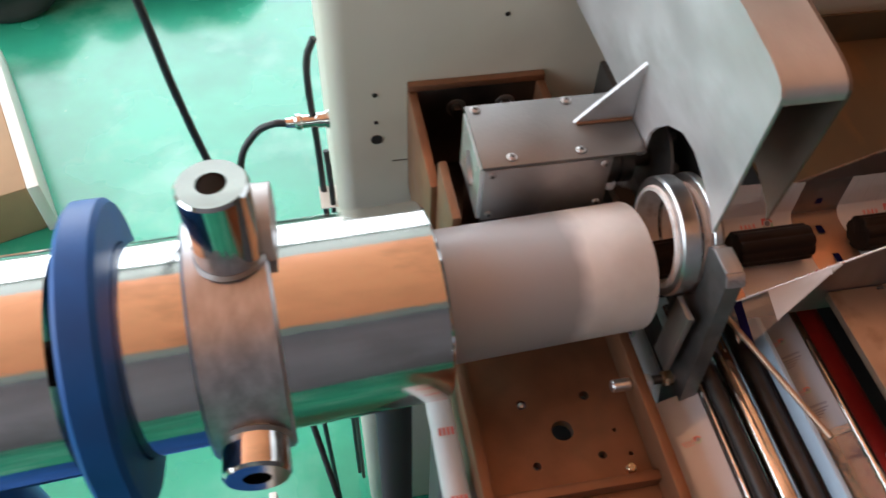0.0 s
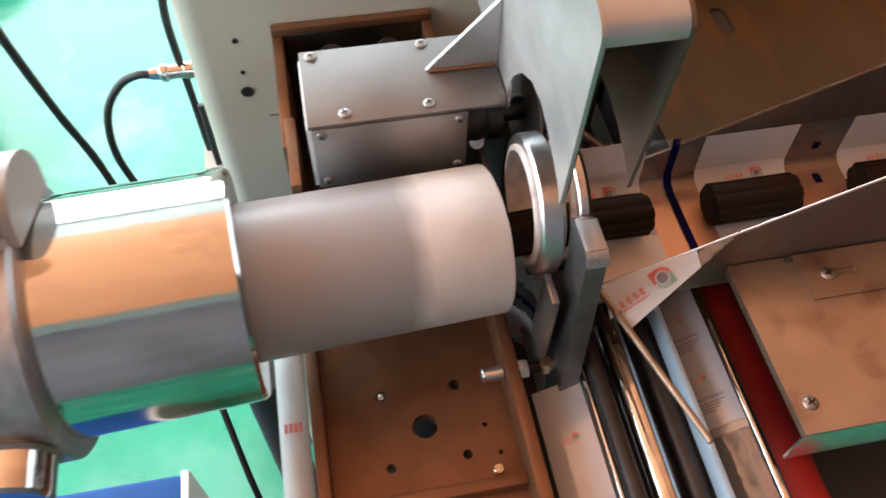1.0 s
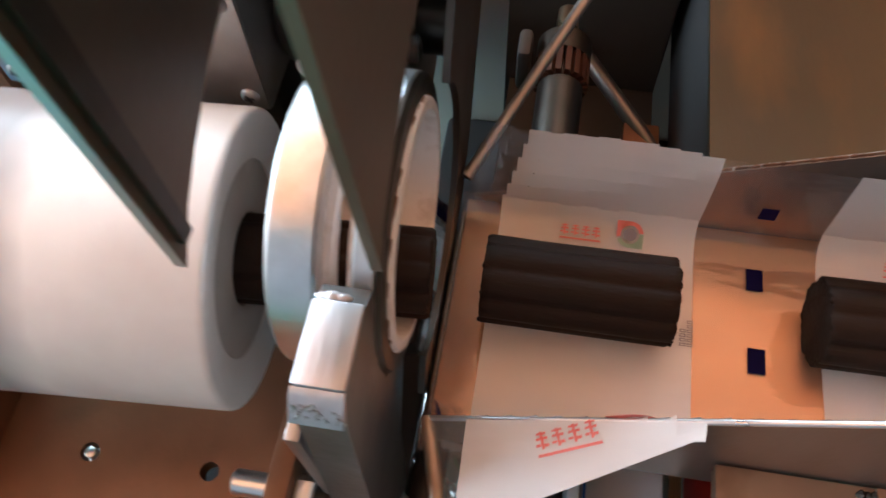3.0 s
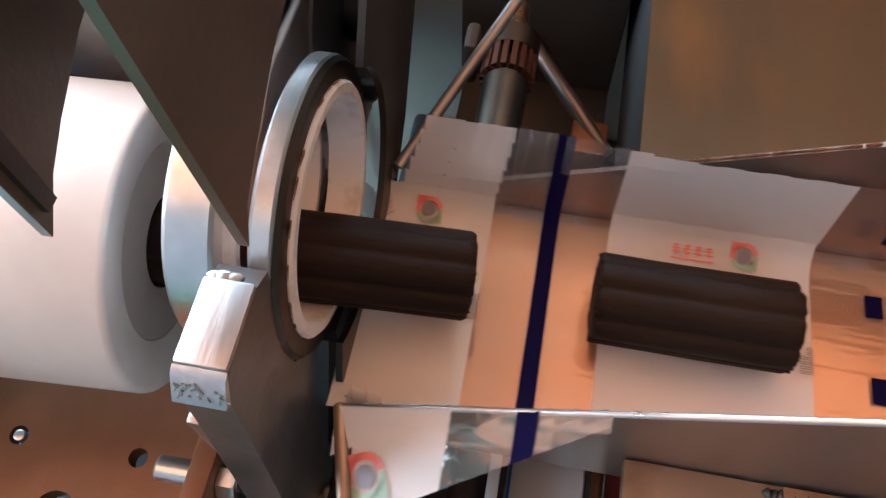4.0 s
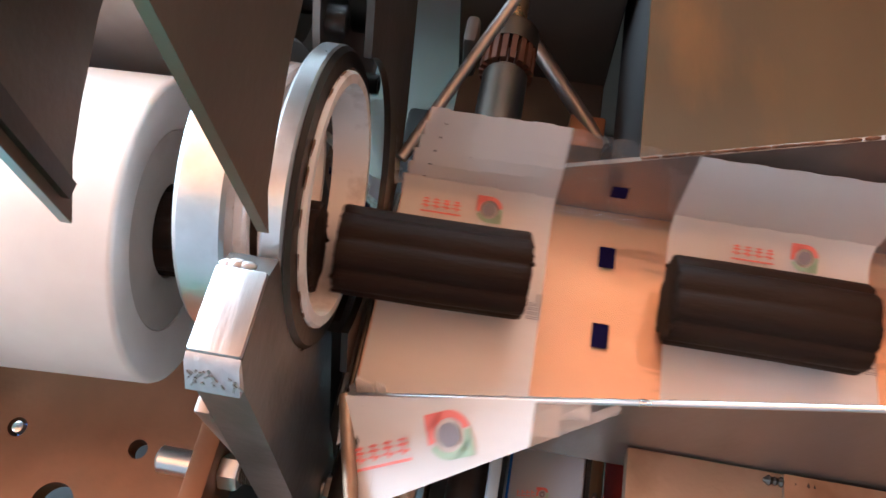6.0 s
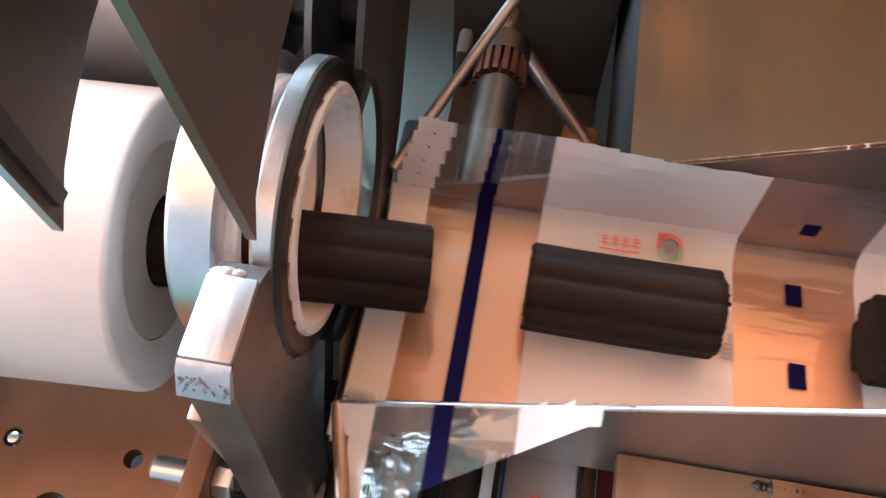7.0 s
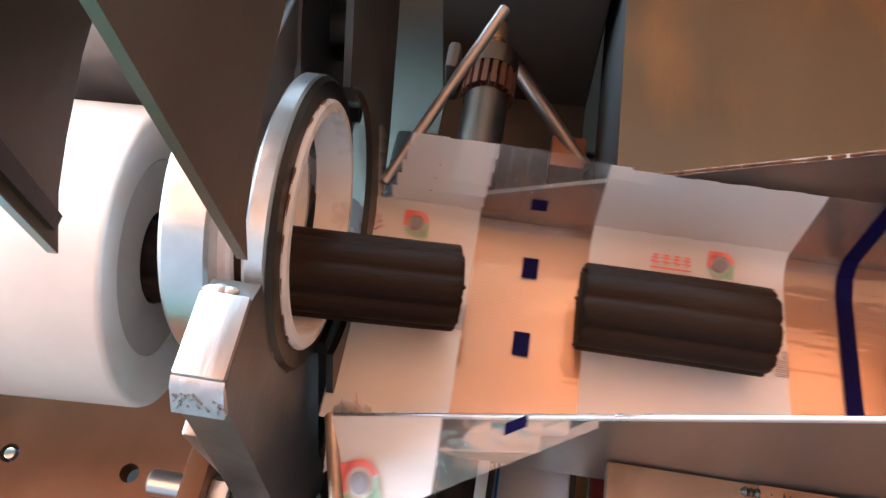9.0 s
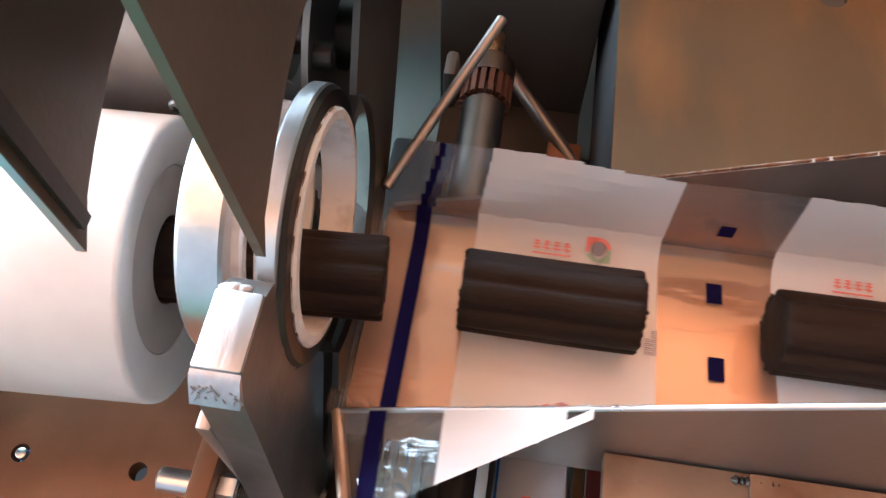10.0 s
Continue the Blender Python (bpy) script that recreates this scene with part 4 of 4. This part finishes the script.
# ---- on the floor behind ----
crate = thing("cardboard_box", "brown cardboard box with a white side on the floor", "box", (-0.95, 1.1, 0))
SKEW = Matrix.Translation((-0.725, 0.91, 0)) @ Matrix.Rotation(radians(18.6), 4, "Z") @ Matrix.Translation((0.725, -0.91, 0))
part("carton", under(box(NEW(), -1.1, -0.725, 0.92, 1.5, 0.0, 0.13, 0.004, SKEW), crate), M_CARD, crate)
part("white_side", under(box(NEW(), -0.7245, -0.70, 0.91, 1.56, 0.0, 0.135, 0.002, SKEW), crate), M_PAPER, crate, "white board side")
for x, y, s in ((-0.98, 1.86, 0.2), (-0.66, 1.95, 0.17), (-0.42, 1.9, 0.15), (-0.2, 2.3, 0.2)):
    bm = NEW()
    bmesh.ops.create_icosphere(bm, subdivisions=4, radius=s)
    for v in bm.verts:
        n = noise.noise(v.co * 9 + Vector((x, y, 0)) * 3) * 0.25
        v.co = Vector((v.co.x * (1.2 + n), v.co.y * (0.9 + n), max(-0.5 * s, v.co.z * (0.62 + n))))
    bmesh.ops.translate(bm, vec=(x, y, 0.5 * s), verts=bm.verts)
    tagged(part("sack", bm, M_SACK, smooth=60), "crumpled dark sack on the green floor", "sack", "sacks on the floor")

# ---- paste bars and film: what moves ----
PITCH, V_FILM, V_BAR, CUT_X, LEN = 0.1005, 0.0605, 0.0334, 0.1205, 0.0555
PERIOD = PITCH / V_FILM
BAR_Y, BAR_Z = -0.0445, 0.9302


def bar_mesh(seed):
    """A pressed bar with eight round ribs between narrow grooves; its right end is at x = 0."""
    rnd = random.Random(seed)
    bm = NEW()
    n, rings = 96, []
    xs = [-LEN, -LEN + 0.0007, -LEN + 0.003, -LEN * 0.72, -LEN * 0.45, -LEN * 0.2, -0.003, -0.0008, 0.0]
    bow = rnd.uniform(-0.0005, 0.0005)
    for i, x in enumerate(xs):
        row = []
        for k in range(n):
            a = 2 * math.pi * k / n
            r = 0.0107 + 0.0023 * abs(math.cos(4 * a + 0.9)) ** 0.42
            if i in (0, len(xs) - 1):
                r *= 0.955
            r *= 1 + 0.012 * noise.noise(Vector((x * 60, a * 2, seed * 3.7)))
            jag = rnd.uniform(-0.0003, 0.0003) if i in (0, 1, 7, 8) else 0
            sag = bow * (1 - (2 * x / LEN + 1) ** 2)
            row.append(bm.verts.new((x + jag, r * 1.03 * math.cos(a), 0.98 * r * math.sin(a) + sag)))
        rings.append(row)
    for p, q in zip(rings, rings[1:]):
        for k in range(n):
            bm.faces.new((p[k], p[(k + 1) % n], q[(k + 1) % n], q[k]))
    bm.faces.new(rings[0]), bm.faces.new(rings[-1])
    return mesh_of("paste_bar", bm, M_CLAY, 50)


def crumb_mesh(seed):
    """Torn crumbs and threads of paste at the cut ends."""
    rnd = random.Random(seed + 50)
    bm = NEW()
    for k in range(9):
        a, x = rnd.uniform(0, 2 * math.pi), rnd.choice((-LEN, -LEN, 0.0))
        f = Matrix.Translation((x, 0.0124 * math.cos(a), 0.0120 * math.sin(a))) @ Matrix.Rotation(rnd.uniform(0, 3), 4, "X")
        w = rnd.uniform(0.0003, 0.0008)
        lathe(bm, [(-w * 1.3, w * 0.2), (-w * 0.5, w * 0.8), (w * 0.4, w), (w * 1.2, w * 0.3)], f, 6)
    return mesh_of("crumb", bm, M_CLAY, 50)


FILM_LEAD = ((0, 0.003), (1.5, 0.0035), (3.0, 0.0045), (4.5, 0.001), (6.0, 0.0005), (7.5, 0.002), (9.0, 0.0015), (10.0, 0.0035))


def run(t):
    """How far the film has run at t: a steady pace with a slight ease and surge."""
    lead = FILM_LEAD[0][1] if t <= 0 else FILM_LEAD[-1][1]
    for (t0, a), (t1, b) in zip(FILM_LEAD, FILM_LEAD[1:]):
        if t0 <= t <= t1:
            f = (t - t0) / (t1 - t0)
            lead = a + (b - a) * f * f * (3 - 2 * f)
    return V_FILM * t + lead


def bar_cut(k):
    return 4.5 - (0.1942 - (CUT_X + LEN)) / V_FILM + k * PERIOD


def ease(f):
    f = min(max(f, 0.0), 1.0)
    return f * f * (3 - 2 * f)


def bar_x(k, t):
    """The right end of bar k at t; bar 0 is cut as its left end passes the knife."""
    cut, x = bar_cut(k), CUT_X + LEN
    if t <= cut:
        return x + V_BAR * (t - cut)
    tau = t - cut                       # the freed bar is pulled ahead a little, then settles back
    return x + V_FILM * tau + 0.002 * ease(tau / 0.5) - 0.005 * ease((tau - 0.6) / 0.9)


def bar_pose(k, t):
    """A bar comes out along the extruder's axis, bends down to the film and drops flat on it once it is cut."""
    xr = bar_x(k, t)
    xl = xr - LEN

    def spot(x, down):
        a, b = on_axis(x), Vector((x, BAR_Y, BAR_Z))
        return a.lerp(b, down)

    right = spot(xr, ease((xr - 0.135) / 0.045))
    left = spot(xl, max(ease((t - bar_cut(k)) / 0.3), ease((xl - 0.120) / 0.03)))
    d = (right - left).normalized()
    y = Vector((0, 0, 1)).cross(d).normalized()
    m = Matrix((d, y, d.cross(y))).transposed().to_4x4()
    m.translation = right
    return m


BARS = []
for k in range(-5, 6):
    ob = new("paste_bar", bar_mesh(k))
    tagged(ob, "dark brown ribbed paste bar moving along the film", "paste bar", "paste bars on the film")
    crumbs = tagged(new("crumb", crumb_mesh(k)), kind="stuff")
    crumbs.parent = ob
    BARS.append((k, ob))

# the film runs in narrow strips, eight to a pitch: five white and three clear
STEP = PITCH / 8
FLOOR_Z = 0.9162
X_IN = 0.1402
FX_IN = 0.1412
Y0, Y1 = -0.0868, -0.0102


def strip_meshes():
    made = {}
    h = STEP / 2 + 0.00004
    for kind in ("white", "clear"):
        bm = NEW()
        vs = []
        prof = [(Y1 - 0.0009, 0.0078), (Y1 - 0.0024, 0.0046), (Y1 - 0.0046, 0.0024), (Y1 - 0.0076, 0.0009), (Y1 - 0.0120, 0.0002), (-0.0485, 0.0), (Y0 + 0.010, 0.0001), (Y0 + 0.0008, 0.0002)]
        for y, z in prof:
            vs.append((bm.verts.new((-h, y, z)), bm.verts.new((h, y, z))))
        for (a, b), (c2, d) in zip(vs, vs[1:]):
            bm.faces.new((a, b, d, c2)).smooth = True
        mats = [M_WHITE_FILM if kind == "white" else M_CLEAR]
        me = bpy.data.meshes.new("film_strip")
        bm.to_mesh(me)
        bm.free()
        for mt in mats:
            me.materials.append(mt)
        made[kind] = me
    return made


STRIPS = strip_meshes()
HINGE = (Y1 - 0.0009, 0.0078)           # where the back flap leaves the floor strip
BACK_H = 0.0296


def back_mesh(material, h, v0=0.0, v1=BACK_H, lift=0.0):
    """A piece of the film's back flap, standing in its own x-y plane."""
    me = bpy.data.meshes.new("film_back")
    me.from_pydata([(-h, v0, lift), (h, v0, lift), (h, v1, lift), (-h, v1, lift)], [], [(0, 1, 2, 3)])
    me.materials.append(material)
    return me


BACK_ROWS = 6
BACK_ROW = BACK_H / BACK_ROWS
BACKS = {"white": back_mesh(M_WHITE_FILM, STEP / 4 + 0.00012, 0, BACK_ROW + 0.0001), "clear": back_mesh(M_CLEAR, STEP / 4 + 0.00003, 0, BACK_ROW),
         "stripe": back_mesh(M_INK, 0.0026, 0, BACK_ROW + 0.0001, 0.0005), "dash": back_mesh(M_INK, 0.0026, 0, BACK_ROW + 0.0008, 0.0005)}


def back_poses(x, lift=0.0):
    """The back flap in rows from the hinge up: slanting along the line where it leaves the rod at the collar,
    upright by the trough's wall and leaning out over the wall's top edge."""
    near = 1 - ease((x - X_IN) / 0.06)
    top = 0.917 + (x - 0.142) * 0.4148
    p = Vector((0, HINGE[0] - lift, HINGE[1] - 0.0055 * near))
    made = []
    for row in range(BACK_ROWS):
        out = 0.05 + 0.42 * ease((FLOOR_Z + p.z + BACK_ROW * 0.5 - top + 0.004) / 0.016)
        m = Matrix(((1, 0, 0, p.x), (0, math.sin(out), -math.cos(out), p.y), (0, math.cos(out), math.sin(out), p.z), (0, 0, 0, 1)))
        made.append(strip_pose(x) @ m)
        p = p + Vector((0.30 * near, math.sin(out), math.cos(out))) * BACK_ROW
    return made


SLOPE = 0.46


def flap_turn(slope):
    """How the flap lies outside the wall where the wall's top climbs by slope."""
    ex, ey = Vector((1, 0, slope)), Vector((0, 0.95, 0.31))
    n = ex.cross(ey).normalized()
    x = ex.normalized()
    return Matrix((x, n.cross(x), n)).transposed().to_4x4()


FLAP_TURN = flap_turn(SLOPE)
_up = Vector((1, 0, SLOPE)).normalized()
WALL_TURN = Matrix((_up, Vector((0, -1, 0)).cross(_up), Vector((0, -1, 0)))).transposed().to_4x4()      # flat inside the front wall


def flap_mesh(material, h, w=0.00131, lift=0.0):
    """A piece of the front flap, slanted as the film's edge runs up to the wall."""
    back = flap_turn(SLOPE).inverted()
    ex, ey = Vector((1, 0, SLOPE)), Vector((0, 0.95, 0.31))
    n = ex.cross(ey).normalized()
    vs = [back @ (sx * h * ex + (sy * w + sx * SLOPE * h) * ey + lift * n) for sx, sy in ((-1, -1), (1, -1), (1, 1), (-1, 1))]
    me = bpy.data.meshes.new("film_flap")
    me.from_pydata([tuple(v) for v in vs], [], [(0, 1, 2, 3)])
    me.materials.append(material)
    return me


def edge_mesh(material, h):
    """A narrow piece of film folded over the wall's edge, along the edge."""
    back = flap_turn(SLOPE).inverted()
    ex, ey = Vector((1, 0, SLOPE)), Vector((0, 0.95, 0.31))
    n = ex.cross(ey).normalized()
    vs = [back @ (sx * h * ex + sy * 0.0022 * ey + 0.00015 * n) for sx, sy in ((-1, -1), (1, -1), (1, 1), (-1, 1))]
    me = bpy.data.meshes.new("film_fold")
    me.from_pydata([tuple(v) for v in vs], [], [(0, 1, 2, 3)])
    me.materials.append(material)
    return me


FOLDS = {"white": edge_mesh(M_WHITE_FILM, STEP / 4), "clear": edge_mesh(M_CLEAR, STEP / 4), "ink": edge_mesh(M_INK, 0.0026)}
FLAPS = {"white": flap_mesh(M_WHITE_FILM, STEP / 4), "clear": flap_mesh(M_CLEAR, STEP / 4, 0.0013), "ink": flap_mesh(M_INK, 0.0026, 0.0015, 0.0004)}


def wall_top(x):
    return min(0.9302 + (x - 0.146) * SLOPE, 0.9982)


S_END = 0.0495          # how far the film reaches from the floor's front edge


def flap_pose(x, s):
    """Where a piece of the front flap lies, s metres of film from the floor's front edge: up inside the wall, over its edge and out over the rod."""
    fx = FX_IN + 0.27 * max(0.0, s - 0.018)
    if x < fx:
        a = min((fx - x) / 0.003, 1.0)
        m = flap_pose(fx, s)
        return Matrix.Translation((fx + 0.0015 * a, m.translation.y + a * (-0.083 - m.translation.y), m.translation.z - 0.006 * a - max(0.0, fx - x - 0.002))) @ Matrix.Rotation(radians(-80 * a), 4, "Y") @ m.to_3x3().to_4x4()
    up = wall_top(x) + 0.0016 - FLOOR_Z
    d = s - up - 0.0022
    if d < (0.0006 if s > S_END - 0.0115 else 0.0022):
        return pose(x, Y0 - 0.0002, FLOOR_Z + min(s, up - 0.0062)) @ WALL_TURN
    return pose(x, Y0 - 0.0026 - 0.95 * d, FLOOR_Z + up - 0.0006 - 0.31 * d) @ FLAP_TURN


def fold_pose(x, row):
    """Where a piece of film lies that passes over the wall's edge."""
    up = wall_top(x) + 0.0016 - FLOOR_Z
    d = 0.0020 + 0.0042 * row
    if x < FX_IN:
        m = fold_pose(FX_IN, row)
        a = min((FX_IN - x) / 0.006, 1.0)
        return Matrix.Translation((FX_IN + 0.0015 * a, m.translation.y + a * (-0.083 - m.translation.y), m.translation.z - 0.003 * a - max(0.0, FX_IN - x - 0.002))) @ Matrix.Rotation(radians(-80 * a), 4, "Y") @ m.to_3x3().to_4x4()
    if S_END - up - 0.0022 < d + 0.0018:
        return pose(x, Y0 - 0.0002, FLOOR_Z + up - 0.0062) @ WALL_TURN
    return pose(x, Y0 - 0.0026 - 0.95 * d, FLOOR_Z + up - 0.0006 - 0.31 * d) @ FLAP_TURN


def strip_pose(x):
    """Where a strip of film lies whose place along the line is x: before the collar it comes up from below."""
    if x >= X_IN:
        return pose(x, 0, FLOOR_Z)
    d = X_IN - x
    a = min(d / 0.006, 1.0)
    return pose(X_IN - 0.0035 * a, 0, FLOOR_Z - max(0, d - 0.002), 0, -80 * a)


FILM = []
NS = 18
GAP0 = 0.2505 - V_FILM * 10.0          # a clear gap's centre at the start, with dashes
first = -64
for i in range(first, 42):
    x0 = GAP0 + 4 * PITCH + i * STEP
    j = (i + 1) % 8
    gap = (i + 1) // 8
    kind = "white"
    if j in (0, 1, 2):
        kind = "clear" if j != 1 else ("dash" if gap % 2 == 0 else "stripe")
    FILM.append((x0, kind, i))
film = thing("wrapping_film", "clear wrapping film with white printed panels and dark blue marks", "wrapping film", (0, 0, 0))


def print_piece(kind, s):
    """Flat print: the round mark, the four signs beside it, or the small date block."""
    bm = NEW()
    if kind == "mark":
        for loop, mi in ((circle(0, 0, s, 18, 10, 195) + circle(0, 0, s * 0.68, 18, 195, 10), 0), (circle(0, 0, s, 18, 205, 365) + circle(0, 0, s * 0.70, 18, 365, 205), 1), (circle(0, 0, s * 0.5, 18), 2)):
            vs = [bm.verts.new((u, v, 0.0001 * (mi == 2))) for u, v in loop]
            bm.faces.new(vs).material_index = mi
        q = [bm.verts.new((u * s, v * s, 0)) for u, v in ((-1.0, 0.3), (-1.0, 1.0), (0, 1.0), (-0.69, 0.3))]
        bm.faces.new(q)
        q = [bm.verts.new((u * s, v * s, 0)) for u, v in ((1.0, -0.3), (1.0, -1.0), (0, -1.0), (0.69, -0.3))]
        bm.faces.new(q).material_index = 1
    elif kind == "line":
        for k in range(4):
            x = (k - 2) * s * 0.85
            for u, v, w, h in ((0.05, 0.5, 0.6, 0.12), (0.28, 0.05, 0.14, 0.85), (0.0, 0.2, 0.25, 0.12), (0.42, 0.15, 0.25, 0.14), (0.1, 0.75, 0.5, 0.1)):
                q = [bm.verts.new(p) for p in ((x + u * s, v * s, 0), (x + (u + w) * s, v * s, 0), (x + (u + w) * s, (v + h) * s, 0), (x + u * s, (v + h) * s, 0))]
                bm.faces.new(q)
        q = [bm.verts.new(p) for p in ((-1.7 * s, -0.3 * s, 0), (1.6 * s, -0.3 * s, 0), (1.6 * s, -0.16 * s, 0), (-1.7 * s, -0.16 * s, 0))]
        bm.faces.new(q)
    else:
        for r in range(2):
            for k in range(6 - 2 * r):
                x, y = -r * s * 0.62, k * s * 0.42
                for u, v, w, h in ((0, 0, 0.5, 0.07), (0, 0.22, 0.5, 0.07), (0.0, 0, 0.08, 0.28), (0.42, 0, 0.08, 0.28)):
                    q = [bm.verts.new(p) for p in ((x + u * s, y + v * s, 0), (x + (u + w) * s, y + v * s, 0), (x + (u + w) * s, y + (v + h) * s, 0), (x + u * s, y + (v + h) * s, 0))]
                    bm.faces.new(q)
    me = bpy.data.meshes.new("print_" + kind)
    bm.to_mesh(me)
    bm.free()
    for mt in ([M_INK_RED, M_INK_GREEN, M_INK_GREY] if kind == "mark" else [M_INK_RED if kind == "line" else M_INK_GREY]):
        me.materials.append(mt)
    return me


PRINTS = {"mark": print_piece("mark", 0.0043), "line": print_piece("line", 0.0040), "date": print_piece("date", 0.0036)}
FLAP_PRINTS = {"mark": print_piece("mark", 0.0062), "line": print_piece("line", 0.0052)}


def ink_mesh(w, a, b):
    me = bpy.data.meshes.new("print_stripe")
    me.from_pydata([(-w, *a), (w, *a), (w, *b), (-w, *b)], [], [(0, 1, 2, 3)])
    me.materials.append(M_INK)
    return me


INK = {"dash": [ink_mesh(0.0026, (a, 0.0005), (b, 0.0006)) for a, b in ((-0.030, -0.0225), (-0.0575, -0.0495), (-0.0855, -0.079))],
       "stripe": [ink_mesh(0.0026, (Y0 + 0.001, 0.0005), (Y1 - 0.0120, 0.0006)), ink_mesh(0.0026, (Y1 - 0.0120, 0.0006), (Y1 - 0.0050, 0.0028)), ink_mesh(0.0026, (Y1 - 0.0050, 0.0028), (Y1 - 0.0014, 0.0080))]}


def snap(ts):
    """Times on the clip's own ticks, thirty a second."""
    return [n / 30 for n in sorted({round(t * 30) for t in ts})]


def motions():
    times = [0, 1 / 30] + [0.1 + 0.1 * i for i in range(99)] + [10 - 1 / 30, 10]
    coarse = [0, 1 / 30, 0.1] + [0.5 * i for i in range(1, 20)] + [9.9, 10 - 1 / 30, 10]
    for k, ob in BARS:
        cut = bar_cut(k)
        ts = snap({*coarse, *[t for t in [cut + 0.1 * q for q in range(-14, 10)] if 0.1 < t < 9.9]})
        walk(ob, [(t, bar_pose(k, t)) for t in ts])
    for x0, kind, i in FILM:
        ob = new("film_strip", STRIPS["white" if kind == "white" else "clear"])
        ob.parent = film
        enter = (X_IN - x0) / V_FILM
        near = [enter + q / 30 for q in range(-8, 5)] + [enter + 0.1 * q for q in range(2, 17)]
        ts = snap({*coarse, *[round(t, 3) for t in near if 0.1 < t < 9.9]})
        walk(ob, [(t, strip_pose(x0 + run(t))) for t in ts])
        back = "white" if kind == "white" else "clear"
        tb_ = snap({*ts, *[0.1 * n for n in range(1, 99) if X_IN < x0 + run(0.1 * n) < X_IN + 0.07]})
        for me, dx in [(BACKS[back], -STEP / 4), (BACKS[back], STEP / 4)] + ([(BACKS[kind], 0.0)] if kind in ("stripe", "dash") else []):
            poses = [back_poses(x0 + dx + run(t), 0.0003 if dx > 0 else 0.0) for t in tb_]
            for row in range(BACK_ROWS):
                if kind == "dash" and not dx and row != 1:
                    continue
                ob = new("film_back" if dx else "print_stripe", me)
                ob.parent = film
                walk(ob, [(t, p[row]) for t, p in zip(tb_, poses)])
        for me in INK.get(kind, ()):
            ink = new("print_stripe", me)
            ink.parent = film
            walk(ink, [(t, strip_pose(x0 + run(t))) for t in ts])
        if x0 + run(10) < X_IN or x0 > 0.23:
            continue
        own = "white" if kind == "white" else "clear"
        halves = [-STEP / 4, STEP / 4]
        tt = snap({*coarse, *[n / 30 for n in range(3, 298) if X_IN - 0.006 < x0 + run(n / 30) < 0.235]})
        for row in (0, 1):
            for dx in halves + ([0.0] if kind == "stripe" else []):
                fl = new("film_fold", FOLDS[own]) if dx else new("print_stripe", FOLDS["ink"])
                fl.parent = film
                walk(fl, [(t, fold_pose(x0 + dx + run(t), row) @ pose(0, 0, 0 if dx else 0.0002)) for t in tt])
        tt = snap({*tt, *[0.1 * n for n in range(1, 99) if X_IN - 0.02 < x0 + run(0.1 * n) < 0.28]})
        for q in range(NS):
            s = 0.0040 + 0.0026 * q
            for dx in halves + ([0.0] if kind == "stripe" or (kind == "dash" and q in (12, 13, 14)) else []):
                fl = new("film_flap", FLAPS[own]) if dx else new("print_stripe", FLAPS["ink"])
                fl.parent = film
                walk(fl, [(t, flap_pose(x0 + dx + run(t), s)) for t in tt])
    for g in range(-7, 5):
        x0 = GAP0 + (4 + g) * PITCH
        if x0 + 0.06 + run(10) < X_IN:
            continue
        for kind, dx, (y, z, tilt) in (("mark", 0.061, (-0.0168, 0.0031, 27)), ("line", 0.0455, (-0.0190, 0.0019, 24)), ("date", 0.080, (-0.052, 0.0009, 0))):
            ob = new("print_" + kind, PRINTS[kind])
            ob.parent = film
            enter = (X_IN - x0 - dx) / V_FILM
            ts = snap({*coarse, *[round(t, 3) for t in [enter + q / 30 for q in range(-8, 5)] + [enter + 0.1 * q for q in range(2, 17)] if 0.1 < t < 9.9]})
            walk(ob, [(t, strip_pose(x0 + dx + run(t)) @ pose(0, y, z, tilt)) for t in ts])
        for kind, dx in (("mark", 0.062), ("line", 0.046)):
            ob = new("print_" + kind, FLAP_PRINTS[kind])
            ob.parent = film
            tt = snap({*coarse, *[round(0.1 * n, 3) for n in range(1, 99) if X_IN - 0.02 < x0 + dx + run(0.1 * n) < 0.25]})
            walk(ob, [(t, flap_pose(x0 + dx + run(t), 0.0385) @ pose(0, 0, 0.0007, 0, 0, 14)) for t in tt])
    rows = []
    for n in range(0, 81):
        t = n / 8
        rows.append((t, Matrix.Translation((0.1205, 0.024, 0.966)) @ Matrix.Rotation(-2 * math.pi * t / PERIOD, 4, "X")))
    walk(disc, rows)


motions()
